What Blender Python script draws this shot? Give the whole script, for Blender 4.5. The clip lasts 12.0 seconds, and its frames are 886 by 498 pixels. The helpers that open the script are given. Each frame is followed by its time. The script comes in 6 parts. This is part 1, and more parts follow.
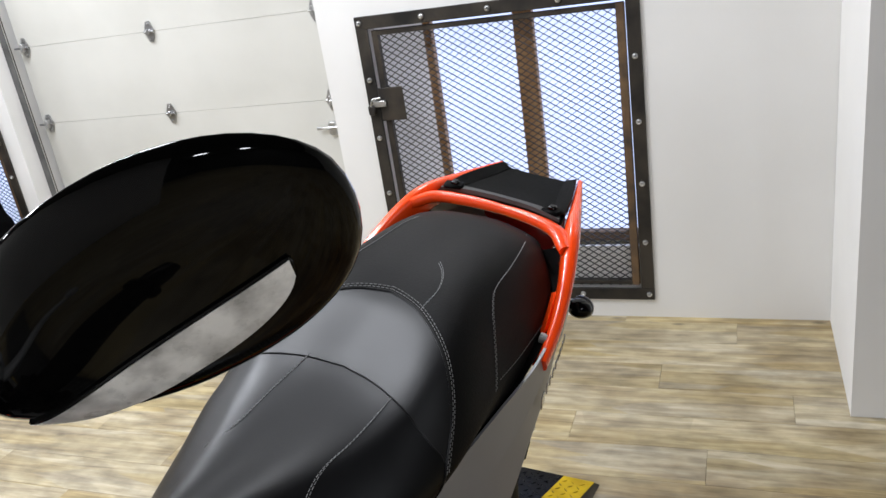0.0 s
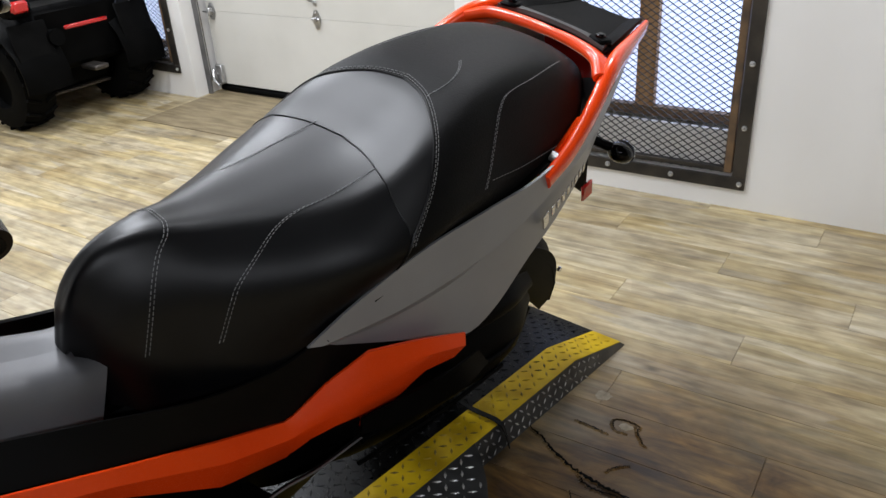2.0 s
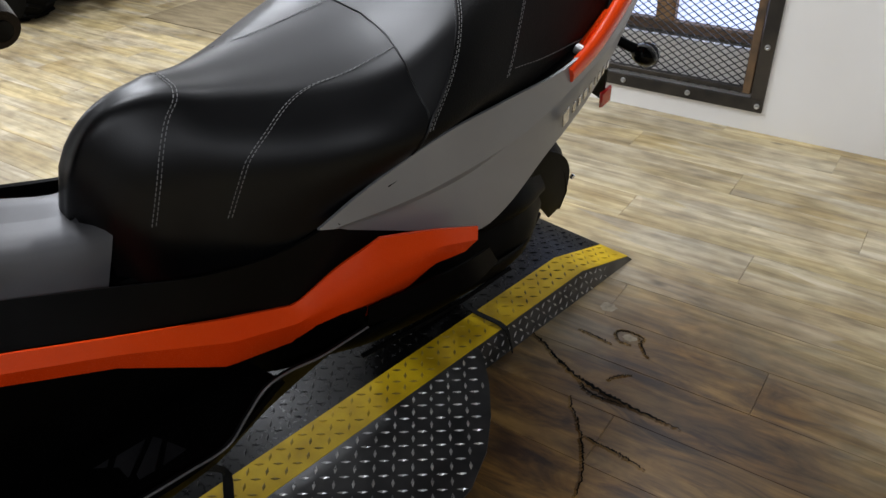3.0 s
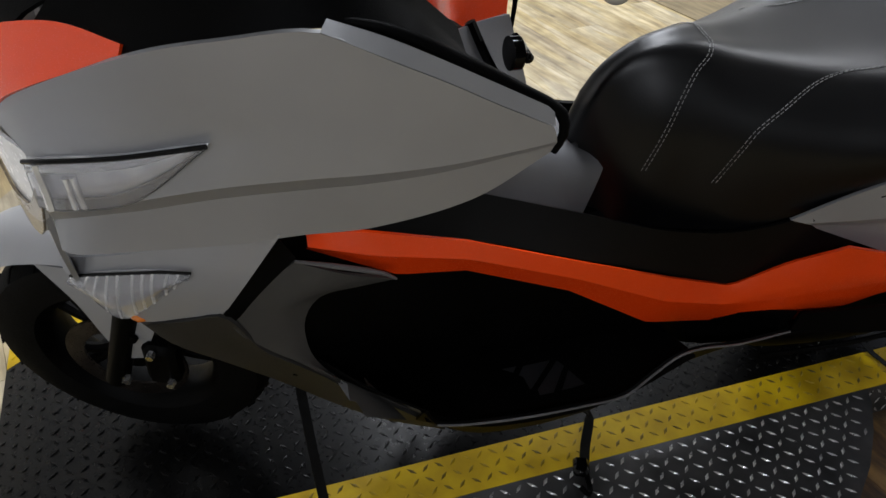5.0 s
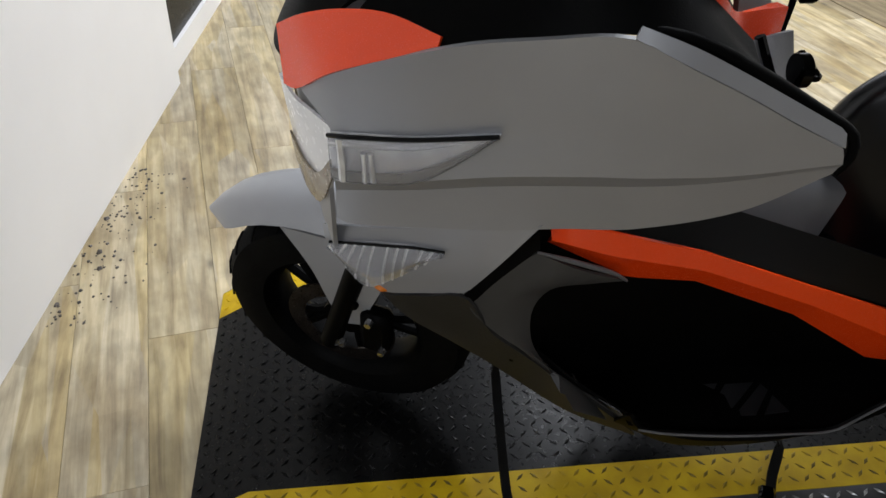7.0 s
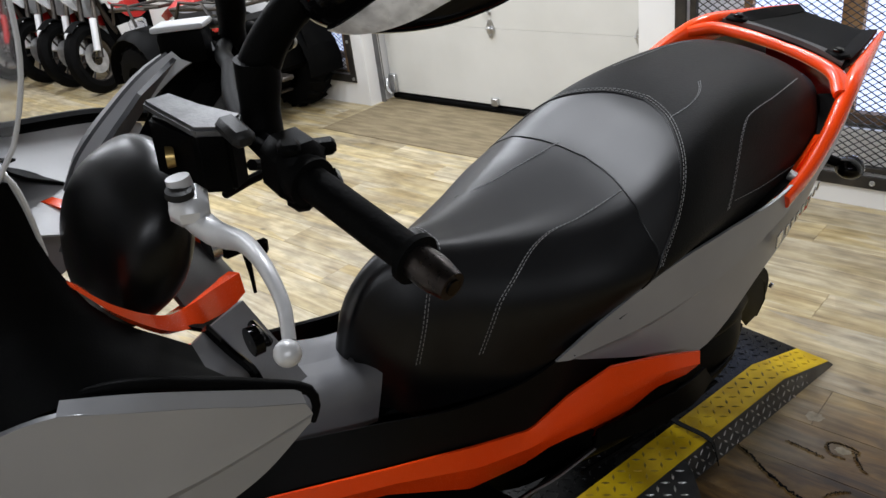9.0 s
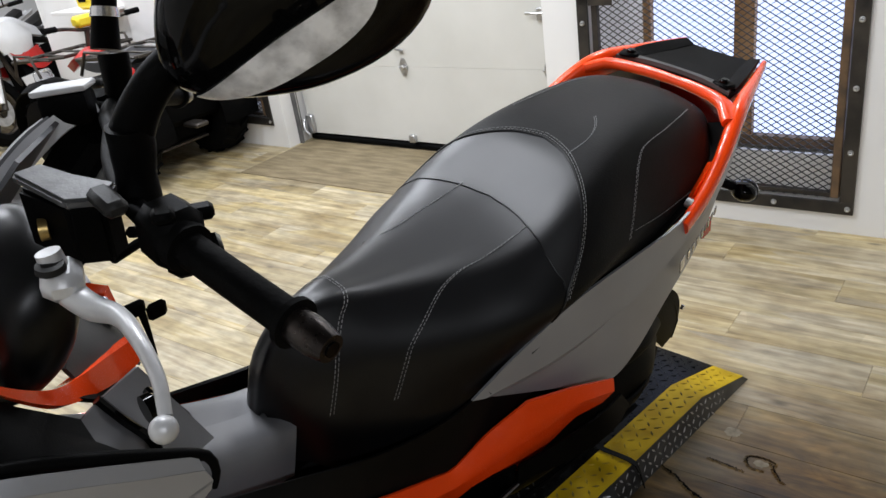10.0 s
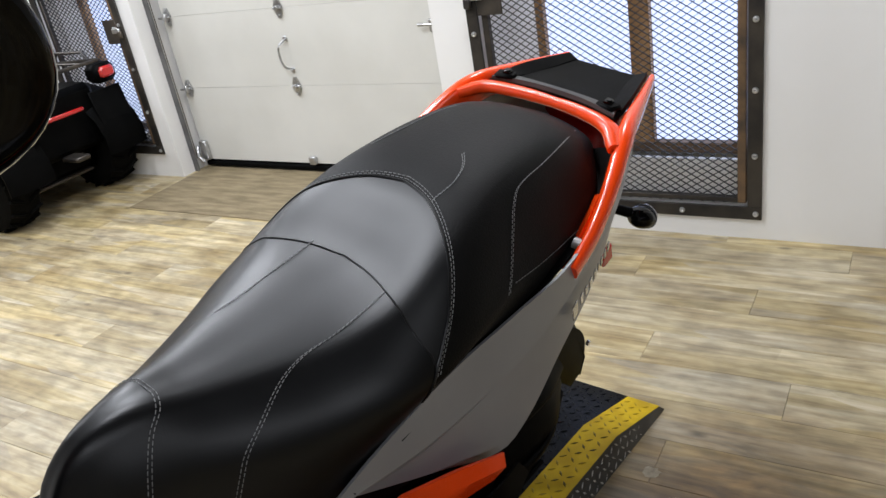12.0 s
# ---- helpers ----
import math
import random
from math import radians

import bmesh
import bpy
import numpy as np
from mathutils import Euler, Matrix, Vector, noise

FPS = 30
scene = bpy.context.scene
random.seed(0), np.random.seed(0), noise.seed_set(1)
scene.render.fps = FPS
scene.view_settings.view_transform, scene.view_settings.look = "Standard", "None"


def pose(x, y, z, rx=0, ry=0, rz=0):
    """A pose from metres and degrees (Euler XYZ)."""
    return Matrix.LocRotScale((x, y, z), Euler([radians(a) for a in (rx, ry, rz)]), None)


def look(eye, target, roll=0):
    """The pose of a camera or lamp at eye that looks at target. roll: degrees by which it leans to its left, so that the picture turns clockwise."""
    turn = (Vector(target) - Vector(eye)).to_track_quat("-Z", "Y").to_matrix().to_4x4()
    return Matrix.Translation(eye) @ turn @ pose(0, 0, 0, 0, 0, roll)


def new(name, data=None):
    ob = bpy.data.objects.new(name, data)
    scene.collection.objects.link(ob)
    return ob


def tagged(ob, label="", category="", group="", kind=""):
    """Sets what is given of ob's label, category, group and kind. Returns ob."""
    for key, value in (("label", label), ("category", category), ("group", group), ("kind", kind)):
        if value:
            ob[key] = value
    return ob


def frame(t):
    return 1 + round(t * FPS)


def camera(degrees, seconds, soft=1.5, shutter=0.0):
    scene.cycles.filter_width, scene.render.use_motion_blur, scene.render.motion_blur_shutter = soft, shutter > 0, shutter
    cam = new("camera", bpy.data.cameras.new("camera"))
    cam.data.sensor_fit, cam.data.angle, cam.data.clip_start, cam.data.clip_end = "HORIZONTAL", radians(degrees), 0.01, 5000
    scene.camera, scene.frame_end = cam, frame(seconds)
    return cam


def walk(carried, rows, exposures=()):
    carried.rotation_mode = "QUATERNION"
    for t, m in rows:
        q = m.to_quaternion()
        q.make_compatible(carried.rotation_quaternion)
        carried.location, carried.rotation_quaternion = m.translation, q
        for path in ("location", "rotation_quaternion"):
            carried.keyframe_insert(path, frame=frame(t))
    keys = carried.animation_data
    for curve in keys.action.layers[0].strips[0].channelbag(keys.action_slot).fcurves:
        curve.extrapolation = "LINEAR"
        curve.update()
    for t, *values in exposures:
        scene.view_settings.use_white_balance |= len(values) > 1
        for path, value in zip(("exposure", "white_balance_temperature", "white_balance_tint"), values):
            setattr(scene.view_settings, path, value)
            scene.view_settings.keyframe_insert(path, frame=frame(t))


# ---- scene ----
cam = camera(58.5, 12.0)
PATH = [
    (0, (0.374, 0.156, 1.687), (-0.334, 1.885, 0.972), -8.8),
    (0.5, (0.519, 0.111, 1.686), (-0.306, 1.8, 1.002), -5.6),
    (1, (0.607, 0.146, 1.61), (-0.426, 1.674, 0.836), -4.9),
    (1.5, (0.656, 0.156, 1.555), (-0.388, 1.649, 0.729), -4.7),
    (2, (0.654, 0.159, 1.503), (-0.34, 1.626, 0.576), -3.7),
    (2.3, (0.63, 0.155, 1.459), (-0.311, 1.624, 0.481), -2.7),
    (2.5, (0.651, 0.153, 1.446), (-0.275, 1.584, 0.399), -1.6),
    (2.7, (0.641, 0.152, 1.432), (-0.278, 1.568, 0.361), -1.1),
    (4.3, (0.52, 0.016, 1.409), (-0.774, 1.038, 0.278), 0.7),
    (4.5, (0.477, -0.007, 1.413), (-0.862, 0.948, 0.275), 2.1),
    (5, (0.448, -0.069, 1.405), (-0.951, 0.765, 0.243), 2.9),
    (5.5, (0.436, -0.123, 1.396), (-1.002, 0.59, 0.203), 4.3),
    (6, (0.427, -0.17, 1.398), (-1.056, 0.454, 0.211), 4.1),
    (6.5, (0.422, -0.203, 1.396), (-1.105, 0.333, 0.221), 3.7),
    (6.7, (0.421, -0.21, 1.4), (-1.108, 0.265, 0.201), 2.4),
    (8.3, (0.486, -0.06, 1.556), (-0.953, 0.961, 0.614), -5.3),
    (8.5, (0.496, -0.031, 1.568), (-0.871, 1.087, 0.629), -6.4),
    (9, (0.515, 0.007, 1.579), (-0.749, 1.271, 0.681), -7.6),
    (9.5, (0.534, 0.028, 1.584), (-0.653, 1.383, 0.714), -8.0),
    (10, (0.548, 0.04, 1.593), (-0.599, 1.444, 0.748), -8.5),
    (10.5, (0.55, 0.054, 1.595), (-0.555, 1.498, 0.763), -8.4),
    (11, (0.542, 0.076, 1.594), (-0.495, 1.572, 0.766), -8.2),
    (11.5, (0.516, 0.102, 1.591), (-0.423, 1.653, 0.745), -7.8),
    (12, (0.525, 0.324, 1.571), (-0.482, 1.824, 0.712), -10.2),
]
walk(cam, [(t, look(eye, target, roll)) for t, eye, target, roll in PATH])

# ---- light ----
world = bpy.data.worlds.new("world")
world.use_nodes = True
scene.world = world
wbg = world.node_tree.nodes["Background"]
wbg.inputs["Color"].default_value = (0.75, 0.82, 1.0, 1)
wbg.inputs["Strength"].default_value = 0.02
EXPOSURE = -0.16
scene.view_settings.exposure = EXPOSURE
CEIL = 3.15


# ---- materials ----
def shader(name, rough=0.5, metal=0.0):
    m = bpy.data.materials.new(name)
    m.use_nodes = True
    nt = m.node_tree
    b = nt.nodes["Principled BSDF"]
    b.inputs["Roughness"].default_value = rough
    b.inputs["Metallic"].default_value = metal
    return m, nt, b


def surface(name, c1, c2, rough=0.5, metal=0.0, scale=6.0, fine=80.0, bump=0.1, coat=0.0, spread=0.12, stretch=(1, 1, 1), spec=0.5, sheen=0.0):
    """A colour that wanders between c1 and c2 at a coarse scale, with fine grain in roughness and relief."""
    m, nt, b = shader(name, rough, metal)
    n, l = nt.nodes, nt.links
    tc = n.new("ShaderNodeTexCoord")
    mp = n.new("ShaderNodeMapping")
    mp.inputs["Scale"].default_value = stretch
    l.new(tc.outputs["Object"], mp.inputs["Vector"])
    big, small = n.new("ShaderNodeTexNoise"), n.new("ShaderNodeTexNoise")
    big.inputs["Scale"].default_value, small.inputs["Scale"].default_value = scale, fine
    big.inputs["Detail"].default_value, small.inputs["Detail"].default_value = 5, 3
    for t in (big, small):
        l.new(mp.outputs["Vector"], t.inputs["Vector"])
    ramp = n.new("ShaderNodeValToRGB")
    ramp.color_ramp.elements[0].position, ramp.color_ramp.elements[1].position = 0.35, 0.65
    ramp.color_ramp.elements[0].color, ramp.color_ramp.elements[1].color = (*c1, 1), (*c2, 1)
    l.new(big.outputs["Fac"], ramp.inputs["Fac"])
    l.new(ramp.outputs["Color"], b.inputs["Base Color"])
    mr = n.new("ShaderNodeMapRange")
    mr.inputs["To Min"].default_value, mr.inputs["To Max"].default_value = max(rough - spread, 0.02), min(rough + spread, 1)
    l.new(small.outputs["Fac"], mr.inputs["Value"])
    l.new(mr.outputs["Result"], b.inputs["Roughness"])
    if bump:
        bp = n.new("ShaderNodeBump")
        bp.inputs["Strength"].default_value, bp.inputs["Distance"].default_value = bump, 0.002
        l.new(small.outputs["Fac"], bp.inputs["Height"])
        l.new(bp.outputs["Normal"], b.inputs["Normal"])
    b.inputs["Coat Weight"].default_value = coat
    b.inputs["Specular IOR Level"].default_value = spec
    b.inputs["Sheen Weight"].default_value = sheen
    return m


def plank_material():
    m, nt, b = shader("wood_plank", 0.42)
    n, l = nt.nodes, nt.links
    tc, info = n.new("ShaderNodeTexCoord"), n.new("ShaderNodeObjectInfo")
    geo = n.new("ShaderNodeNewGeometry")
    rnd = n.new("ShaderNodeMath")
    rnd.operation = "ADD"
    l.new(info.outputs["Random"], rnd.inputs[0])
    l.new(geo.outputs["Random Per Island"], rnd.inputs[1])
    comb = n.new("ShaderNodeCombineXYZ")
    mul = n.new("ShaderNodeMath")
    mul.operation, mul.inputs[1].default_value = "MULTIPLY", 37.0
    l.new(rnd.outputs[0], mul.inputs[0])
    l.new(mul.outputs[0], comb.inputs["X"])
    l.new(mul.outputs[0], comb.inputs["Y"])
    add = n.new("ShaderNodeVectorMath")
    l.new(geo.outputs["Position"], add.inputs[0])
    l.new(comb.outputs[0], add.inputs[1])
    mp = n.new("ShaderNodeMapping")
    mp.inputs["Scale"].default_value = (1.15, 17, 1)
    l.new(add.outputs[0], mp.inputs["Vector"])
    grain, patch, fine = (n.new("ShaderNodeTexNoise") for _ in range(3))
    grain.inputs["Scale"].default_value, grain.inputs["Detail"].default_value = 2.0, 11
    grain.inputs["Distortion"].default_value = 0.5
    grain.inputs["Roughness"].default_value = 0.62
    patch.inputs["Scale"].default_value, patch.inputs["Detail"].default_value = 2.2, 6
    fine.inputs["Scale"].default_value, fine.inputs["Detail"].default_value = 9, 4
    l.new(mp.outputs[0], grain.inputs["Vector"])
    l.new(mp.outputs[0], fine.inputs["Vector"])
    l.new(add.outputs[0], patch.inputs["Vector"])
    ramp = n.new("ShaderNodeValToRGB")
    e = ramp.color_ramp.elements
    e[0].position, e[0].color = 0.3, (0.27, 0.213, 0.132, 1)
    e[1].position, e[1].color = 0.68, (0.57, 0.495, 0.342, 1)
    mid = e.new(0.48)
    mid.color = (0.435, 0.362, 0.226, 1)
    l.new(grain.outputs["Fac"], ramp.inputs["Fac"])
    hue = n.new("ShaderNodeHueSaturation")
    val = n.new("ShaderNodeMapRange")
    val.inputs["To Min"].default_value, val.inputs["To Max"].default_value = 0.86, 1.08
    wob = n.new("ShaderNodeMath")
    wob.operation = "FRACT"
    l.new(mul.outputs[0], wob.inputs[0])
    l.new(wob.outputs[0], val.inputs["Value"])
    l.new(val.outputs[0], hue.inputs["Value"])
    l.new(ramp.outputs[0], hue.inputs["Color"])
    mix = n.new("ShaderNodeMixRGB")
    mix.blend_type = "MULTIPLY"
    pr = n.new("ShaderNodeValToRGB")
    pr.color_ramp.elements[0].position, pr.color_ramp.elements[0].color = 0.3, (0.6, 0.54, 0.44, 1)
    pr.color_ramp.elements[1].position, pr.color_ramp.elements[1].color = 0.55, (1, 1, 1, 1)
    l.new(patch.outputs["Fac"], pr.inputs["Fac"])
    mix.inputs["Fac"].default_value = 1
    speck = n.new("ShaderNodeTexNoise")
    speck.inputs["Scale"].default_value, speck.inputs["Detail"].default_value = 15, 7
    smap = n.new("ShaderNodeMapping")
    smap.inputs["Scale"].default_value = (0.6, 1.3, 1)
    l.new(add.outputs[0], smap.inputs["Vector"])
    l.new(smap.outputs[0], speck.inputs["Vector"])
    sv = n.new("ShaderNodeMapRange")
    sv.inputs["From Min"].default_value, sv.inputs["From Max"].default_value = 0.35, 0.6
    sv.inputs["To Min"].default_value, sv.inputs["To Max"].default_value = 0.72, 1.06
    l.new(speck.outputs["Fac"], sv.inputs["Value"])
    strip = n.new("ShaderNodeTexVoronoi")          # narrow staves within a plank, each with a tone of its own
    tmap = n.new("ShaderNodeMapping")
    tmap.inputs["Scale"].default_value = (1.7, 13, 1)
    l.new(add.outputs[0], tmap.inputs["Vector"])
    l.new(tmap.outputs[0], strip.inputs["Vector"])
    strip.inputs["Scale"].default_value = 1.0
    tone = n.new("ShaderNodeSeparateColor")
    l.new(strip.outputs["Color"], tone.inputs[0])
    tv = n.new("ShaderNodeMapRange")
    tv.inputs["To Min"].default_value, tv.inputs["To Max"].default_value = 0.89, 1.08
    l.new(tone.outputs[0], tv.inputs["Value"])
    knot = n.new("ShaderNodeTexVoronoi")           # sparse small dark knots
    kmap = n.new("ShaderNodeMapping")
    kmap.inputs["Scale"].default_value = (3.4, 7.5, 1)
    l.new(add.outputs[0], kmap.inputs["Vector"])
    l.new(kmap.outputs[0], knot.inputs["Vector"])
    knot.inputs["Scale"].default_value = 1.0
    kv = n.new("ShaderNodeMapRange")
    kv.inputs["From Min"].default_value, kv.inputs["From Max"].default_value = 0.03, 0.12
    kv.inputs["To Min"].default_value, kv.inputs["To Max"].default_value = 0.45, 1.0
    l.new(knot.outputs["Distance"], kv.inputs["Value"])
    both_tones, all_tones = n.new("ShaderNodeMath"), n.new("ShaderNodeMath")
    both_tones.operation = all_tones.operation = "MULTIPLY"
    l.new(tv.outputs[0], both_tones.inputs[0])
    l.new(kv.outputs[0], both_tones.inputs[1])
    l.new(both_tones.outputs[0], all_tones.inputs[0])
    l.new(sv.outputs[0], all_tones.inputs[1])
    spots = n.new("ShaderNodeHueSaturation")
    satur = n.new("ShaderNodeMapRange")
    satur.inputs["To Min"].default_value, satur.inputs["To Max"].default_value = 0.85, 1.3
    l.new(tone.outputs[1], satur.inputs["Value"])
    l.new(satur.outputs[0], spots.inputs["Saturation"])
    l.new(all_tones.outputs[0], spots.inputs["Value"])
    l.new(hue.outputs[0], spots.inputs["Color"])
    l.new(spots.outputs[0], mix.inputs["Color1"])
    l.new(pr.outputs[0], mix.inputs["Color2"])
    # brown swirled stain, spread wider to paint in the shade beside the platform too
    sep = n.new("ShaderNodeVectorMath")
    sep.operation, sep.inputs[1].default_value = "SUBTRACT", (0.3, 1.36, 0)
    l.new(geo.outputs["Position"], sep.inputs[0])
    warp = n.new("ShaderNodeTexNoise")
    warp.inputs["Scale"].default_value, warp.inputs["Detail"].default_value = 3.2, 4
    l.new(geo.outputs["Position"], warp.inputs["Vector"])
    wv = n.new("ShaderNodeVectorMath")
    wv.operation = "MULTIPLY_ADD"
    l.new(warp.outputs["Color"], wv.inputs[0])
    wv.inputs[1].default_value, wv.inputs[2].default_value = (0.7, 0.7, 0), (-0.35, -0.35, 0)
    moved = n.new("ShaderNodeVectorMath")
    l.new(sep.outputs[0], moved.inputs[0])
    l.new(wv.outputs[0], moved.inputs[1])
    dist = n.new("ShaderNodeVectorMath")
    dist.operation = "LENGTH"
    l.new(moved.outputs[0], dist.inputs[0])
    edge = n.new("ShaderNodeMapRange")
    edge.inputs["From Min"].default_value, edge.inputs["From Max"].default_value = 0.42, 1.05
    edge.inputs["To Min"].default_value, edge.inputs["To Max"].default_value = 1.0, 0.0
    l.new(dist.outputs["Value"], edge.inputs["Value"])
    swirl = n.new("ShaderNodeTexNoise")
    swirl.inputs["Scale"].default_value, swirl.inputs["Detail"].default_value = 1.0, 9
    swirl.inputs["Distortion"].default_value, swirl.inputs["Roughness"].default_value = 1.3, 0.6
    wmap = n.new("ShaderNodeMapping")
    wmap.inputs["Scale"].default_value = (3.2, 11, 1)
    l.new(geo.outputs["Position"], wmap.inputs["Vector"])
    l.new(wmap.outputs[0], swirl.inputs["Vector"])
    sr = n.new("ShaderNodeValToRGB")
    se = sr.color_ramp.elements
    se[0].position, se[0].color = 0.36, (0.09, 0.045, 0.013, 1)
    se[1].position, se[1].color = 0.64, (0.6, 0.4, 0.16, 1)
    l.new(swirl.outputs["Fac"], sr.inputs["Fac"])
    stain_and_shade = n.new("ShaderNodeMixRGB")
    stain_and_shade.blend_type = "MULTIPLY"
    l.new(edge.outputs[0], stain_and_shade.inputs["Fac"])
    l.new(mix.outputs[0], stain_and_shade.inputs["Color1"])
    l.new(sr.outputs[0], stain_and_shade.inputs["Color2"])
    l.new(stain_and_shade.outputs[0], b.inputs["Base Color"])
    bp = n.new("ShaderNodeBump")
    bp.inputs["Strength"].default_value, bp.inputs["Distance"].default_value = 0.25, 0.001
    l.new(fine.outputs["Fac"], bp.inputs["Height"])
    l.new(bp.outputs[0], b.inputs["Normal"])
    rr = n.new("ShaderNodeMapRange")
    rr.inputs["To Min"].default_value, rr.inputs["To Max"].default_value = 0.3, 0.55
    l.new(fine.outputs["Fac"], rr.inputs["Value"])
    l.new(rr.outputs[0], b.inputs["Roughness"])
    return m


def glass_material(name, tint=(1, 1, 1), rough=0.02, clear=0.8):
    m, nt, b = shader(name, rough)
    b.inputs["Base Color"].default_value = (*tint, 1)
    b.inputs["Transmission Weight"].default_value = clear
    b.inputs["IOR"].default_value = 1.45
    return m


def glow(name, color, strength):
    m, nt, b = shader(name, 0.6)
    b.inputs["Base Color"].default_value = (*color, 1)
    b.inputs["Emission Color"].default_value = (*color, 1)
    b.inputs["Emission Strength"].default_value = strength
    return m


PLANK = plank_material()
WALL = surface("painted_wall", (0.76, 0.75, 0.73), (0.82, 0.81, 0.79), 0.65, scale=1.2, fine=160, bump=0.12)
CEILING = surface("ceiling_paint", (0.03, 0.03, 0.032), (0.05, 0.05, 0.05), 0.8, scale=1.0, fine=90)
DOOR_WHITE = surface("door_paint", (0.6, 0.59, 0.545), (0.66, 0.65, 0.605), 0.42, scale=2.0, fine=240, bump=0.08)
FRAME_STEEL = surface("dark_frame_steel", (0.018, 0.017, 0.016), (0.055, 0.047, 0.038), 0.5, 0.3, scale=7, fine=60, bump=0.25, spec=0.3)
STEEL = surface("raw_steel", (0.035, 0.032, 0.03), (0.09, 0.075, 0.06), 0.45, 0.6, scale=7, fine=60, bump=0.25)
RUST = surface("rusty_steel", (0.07, 0.05, 0.035), (0.2, 0.12, 0.06), 0.6, 0.3, scale=9, fine=60, bump=0.3)
MESH = surface("mesh_steel", (0.025, 0.025, 0.028), (0.06, 0.06, 0.064), 0.5, 0.4, scale=20, fine=90, bump=0.1)
GALV = surface("galvanised", (0.42, 0.42, 0.42), (0.6, 0.6, 0.6), 0.35, 0.9, scale=20, fine=120, bump=0.1)
WOOD = surface("window_wood", (0.3, 0.155, 0.06), (0.44, 0.25, 0.11), 0.5, scale=2, fine=40, stretch=(8, 8, 1))
FROST = glow("frosted_daylight", (0.58, 0.68, 0.98), 1.55)
GREY = surface("matt_grey_paint", (0.325, 0.33, 0.343), (0.365, 0.37, 0.384), 0.4, 0.4, scale=4, fine=900, bump=0.03, spread=0.06)
ORANGE = surface("orange_gloss_paint", (0.96, 0.062, 0.004), (1.0, 0.074, 0.005), 0.26, 0.0, scale=3, fine=700, bump=0.02, coat=0.5, spread=0.05)
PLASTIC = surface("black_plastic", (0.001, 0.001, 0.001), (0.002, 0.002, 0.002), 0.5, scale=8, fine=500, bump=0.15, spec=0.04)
GLOSS = surface("black_gloss", (0.0015, 0.0015, 0.0015), (0.0025, 0.0025, 0.0025), 0.04, scale=5, fine=300, bump=0.0, coat=0.0, spread=0.01, spec=0.18)
VINYL = surface("seat_vinyl", (0.0018, 0.0018, 0.0021), (0.0035, 0.0035, 0.004), 0.37, scale=7, fine=420, bump=0.1, spread=0.05, spec=0.34)
BOLSTER = surface("smooth_vinyl", (0.003, 0.003, 0.0034), (0.006, 0.006, 0.0066), 0.43, scale=5, fine=500, bump=0.05, spread=0.05, spec=0.46)
PILLION = surface("grained_vinyl", (0.0018, 0.0017, 0.0016), (0.0035, 0.0032, 0.003), 0.52, scale=7, fine=300, bump=0.35, spread=0.08, spec=0.15)
THREAD = surface("grey_thread", (0.2, 0.2, 0.2), (0.3, 0.3, 0.3), 0.8, scale=90, fine=600, bump=0.2)
RUBBER = surface("tyre_rubber", (0.0015, 0.0015, 0.0015), (0.003, 0.003, 0.003), 0.7, scale=20, fine=200, bump=0.3, spec=0.06)
ALLOY = surface("polished_alloy", (0.62, 0.62, 0.63), (0.7, 0.7, 0.71), 0.25, 0.95, scale=12, fine=300, bump=0.0, spread=0.05)
LEVER = surface("cast_alloy", (0.55, 0.55, 0.55), (0.68, 0.68, 0.68), 0.42, 0.35, scale=25, fine=300, bump=0.05, spread=0.08)
CONSOLE = surface("console_grey", (0.11, 0.11, 0.115), (0.13, 0.13, 0.135), 0.45, 0.1, scale=5, fine=500, bump=0.05)
WORN = surface("worn_black_cap", (0.05, 0.05, 0.05), (0.1, 0.1, 0.1), 0.45, 0.1, scale=30, fine=200, bump=0.2)
LENS = glass_material("clear_lens", (0.95, 0.96, 1.0), 0.03, 0.85)
SMOKE = glass_material("smoke_screen", (0.8, 0.82, 0.85), 0.03, 0.97)
RED = surface("red_lens", (0.35, 0.01, 0.01), (0.5, 0.015, 0.012), 0.2, scale=10, fine=100, bump=0, coat=0.5)
AMBER = surface("amber_lens", (0.6, 0.16, 0.01), (0.7, 0.2, 0.015), 0.25, scale=10, fine=100, bump=0, coat=0.5)
REFLECTOR = surface("lamp_reflector", (0.6, 0.61, 0.63), (0.88, 0.89, 0.9), 0.2, 0.5, scale=40, fine=90, bump=0.5)
PLATE_BLACK = surface("black_tread_paint", (0.001, 0.001, 0.001), (0.003, 0.003, 0.003), 0.3, 0.0, scale=6, fine=90, bump=0.1, spec=0.12)
PLATE_YELLOW = surface("yellow_tread_paint", (0.42, 0.27, 0.003), (0.62, 0.42, 0.006), 0.5, scale=11, fine=70, bump=0.15, spec=0.2)
PLATE_BARE = surface("bare_tread_plate", (0.05, 0.05, 0.05), (0.12, 0.12, 0.12), 0.38, 0.75, scale=7, fine=110, bump=0.1)
LUG_YELLOW = surface("worn_yellow_lug", (0.07, 0.05, 0.008), (0.5, 0.33, 0.006), 0.45, scale=9, fine=60, bump=0.1, spec=0.3)
LUG_BARE = surface("worn_tread_lug", (0.3, 0.3, 0.3), (0.55, 0.55, 0.55), 0.3, 0.85, scale=20, fine=110, bump=0.05)
STRAP = surface("nylon_strap", (0.003, 0.003, 0.003), (0.006, 0.006, 0.006), 0.7, scale=60, fine=500, bump=0.4, spec=0.15)
WHITE_PAINT = surface("white_bodywork", (0.7, 0.7, 0.7), (0.78, 0.78, 0.78), 0.3, scale=5, fine=200, bump=0.02, coat=0.4)
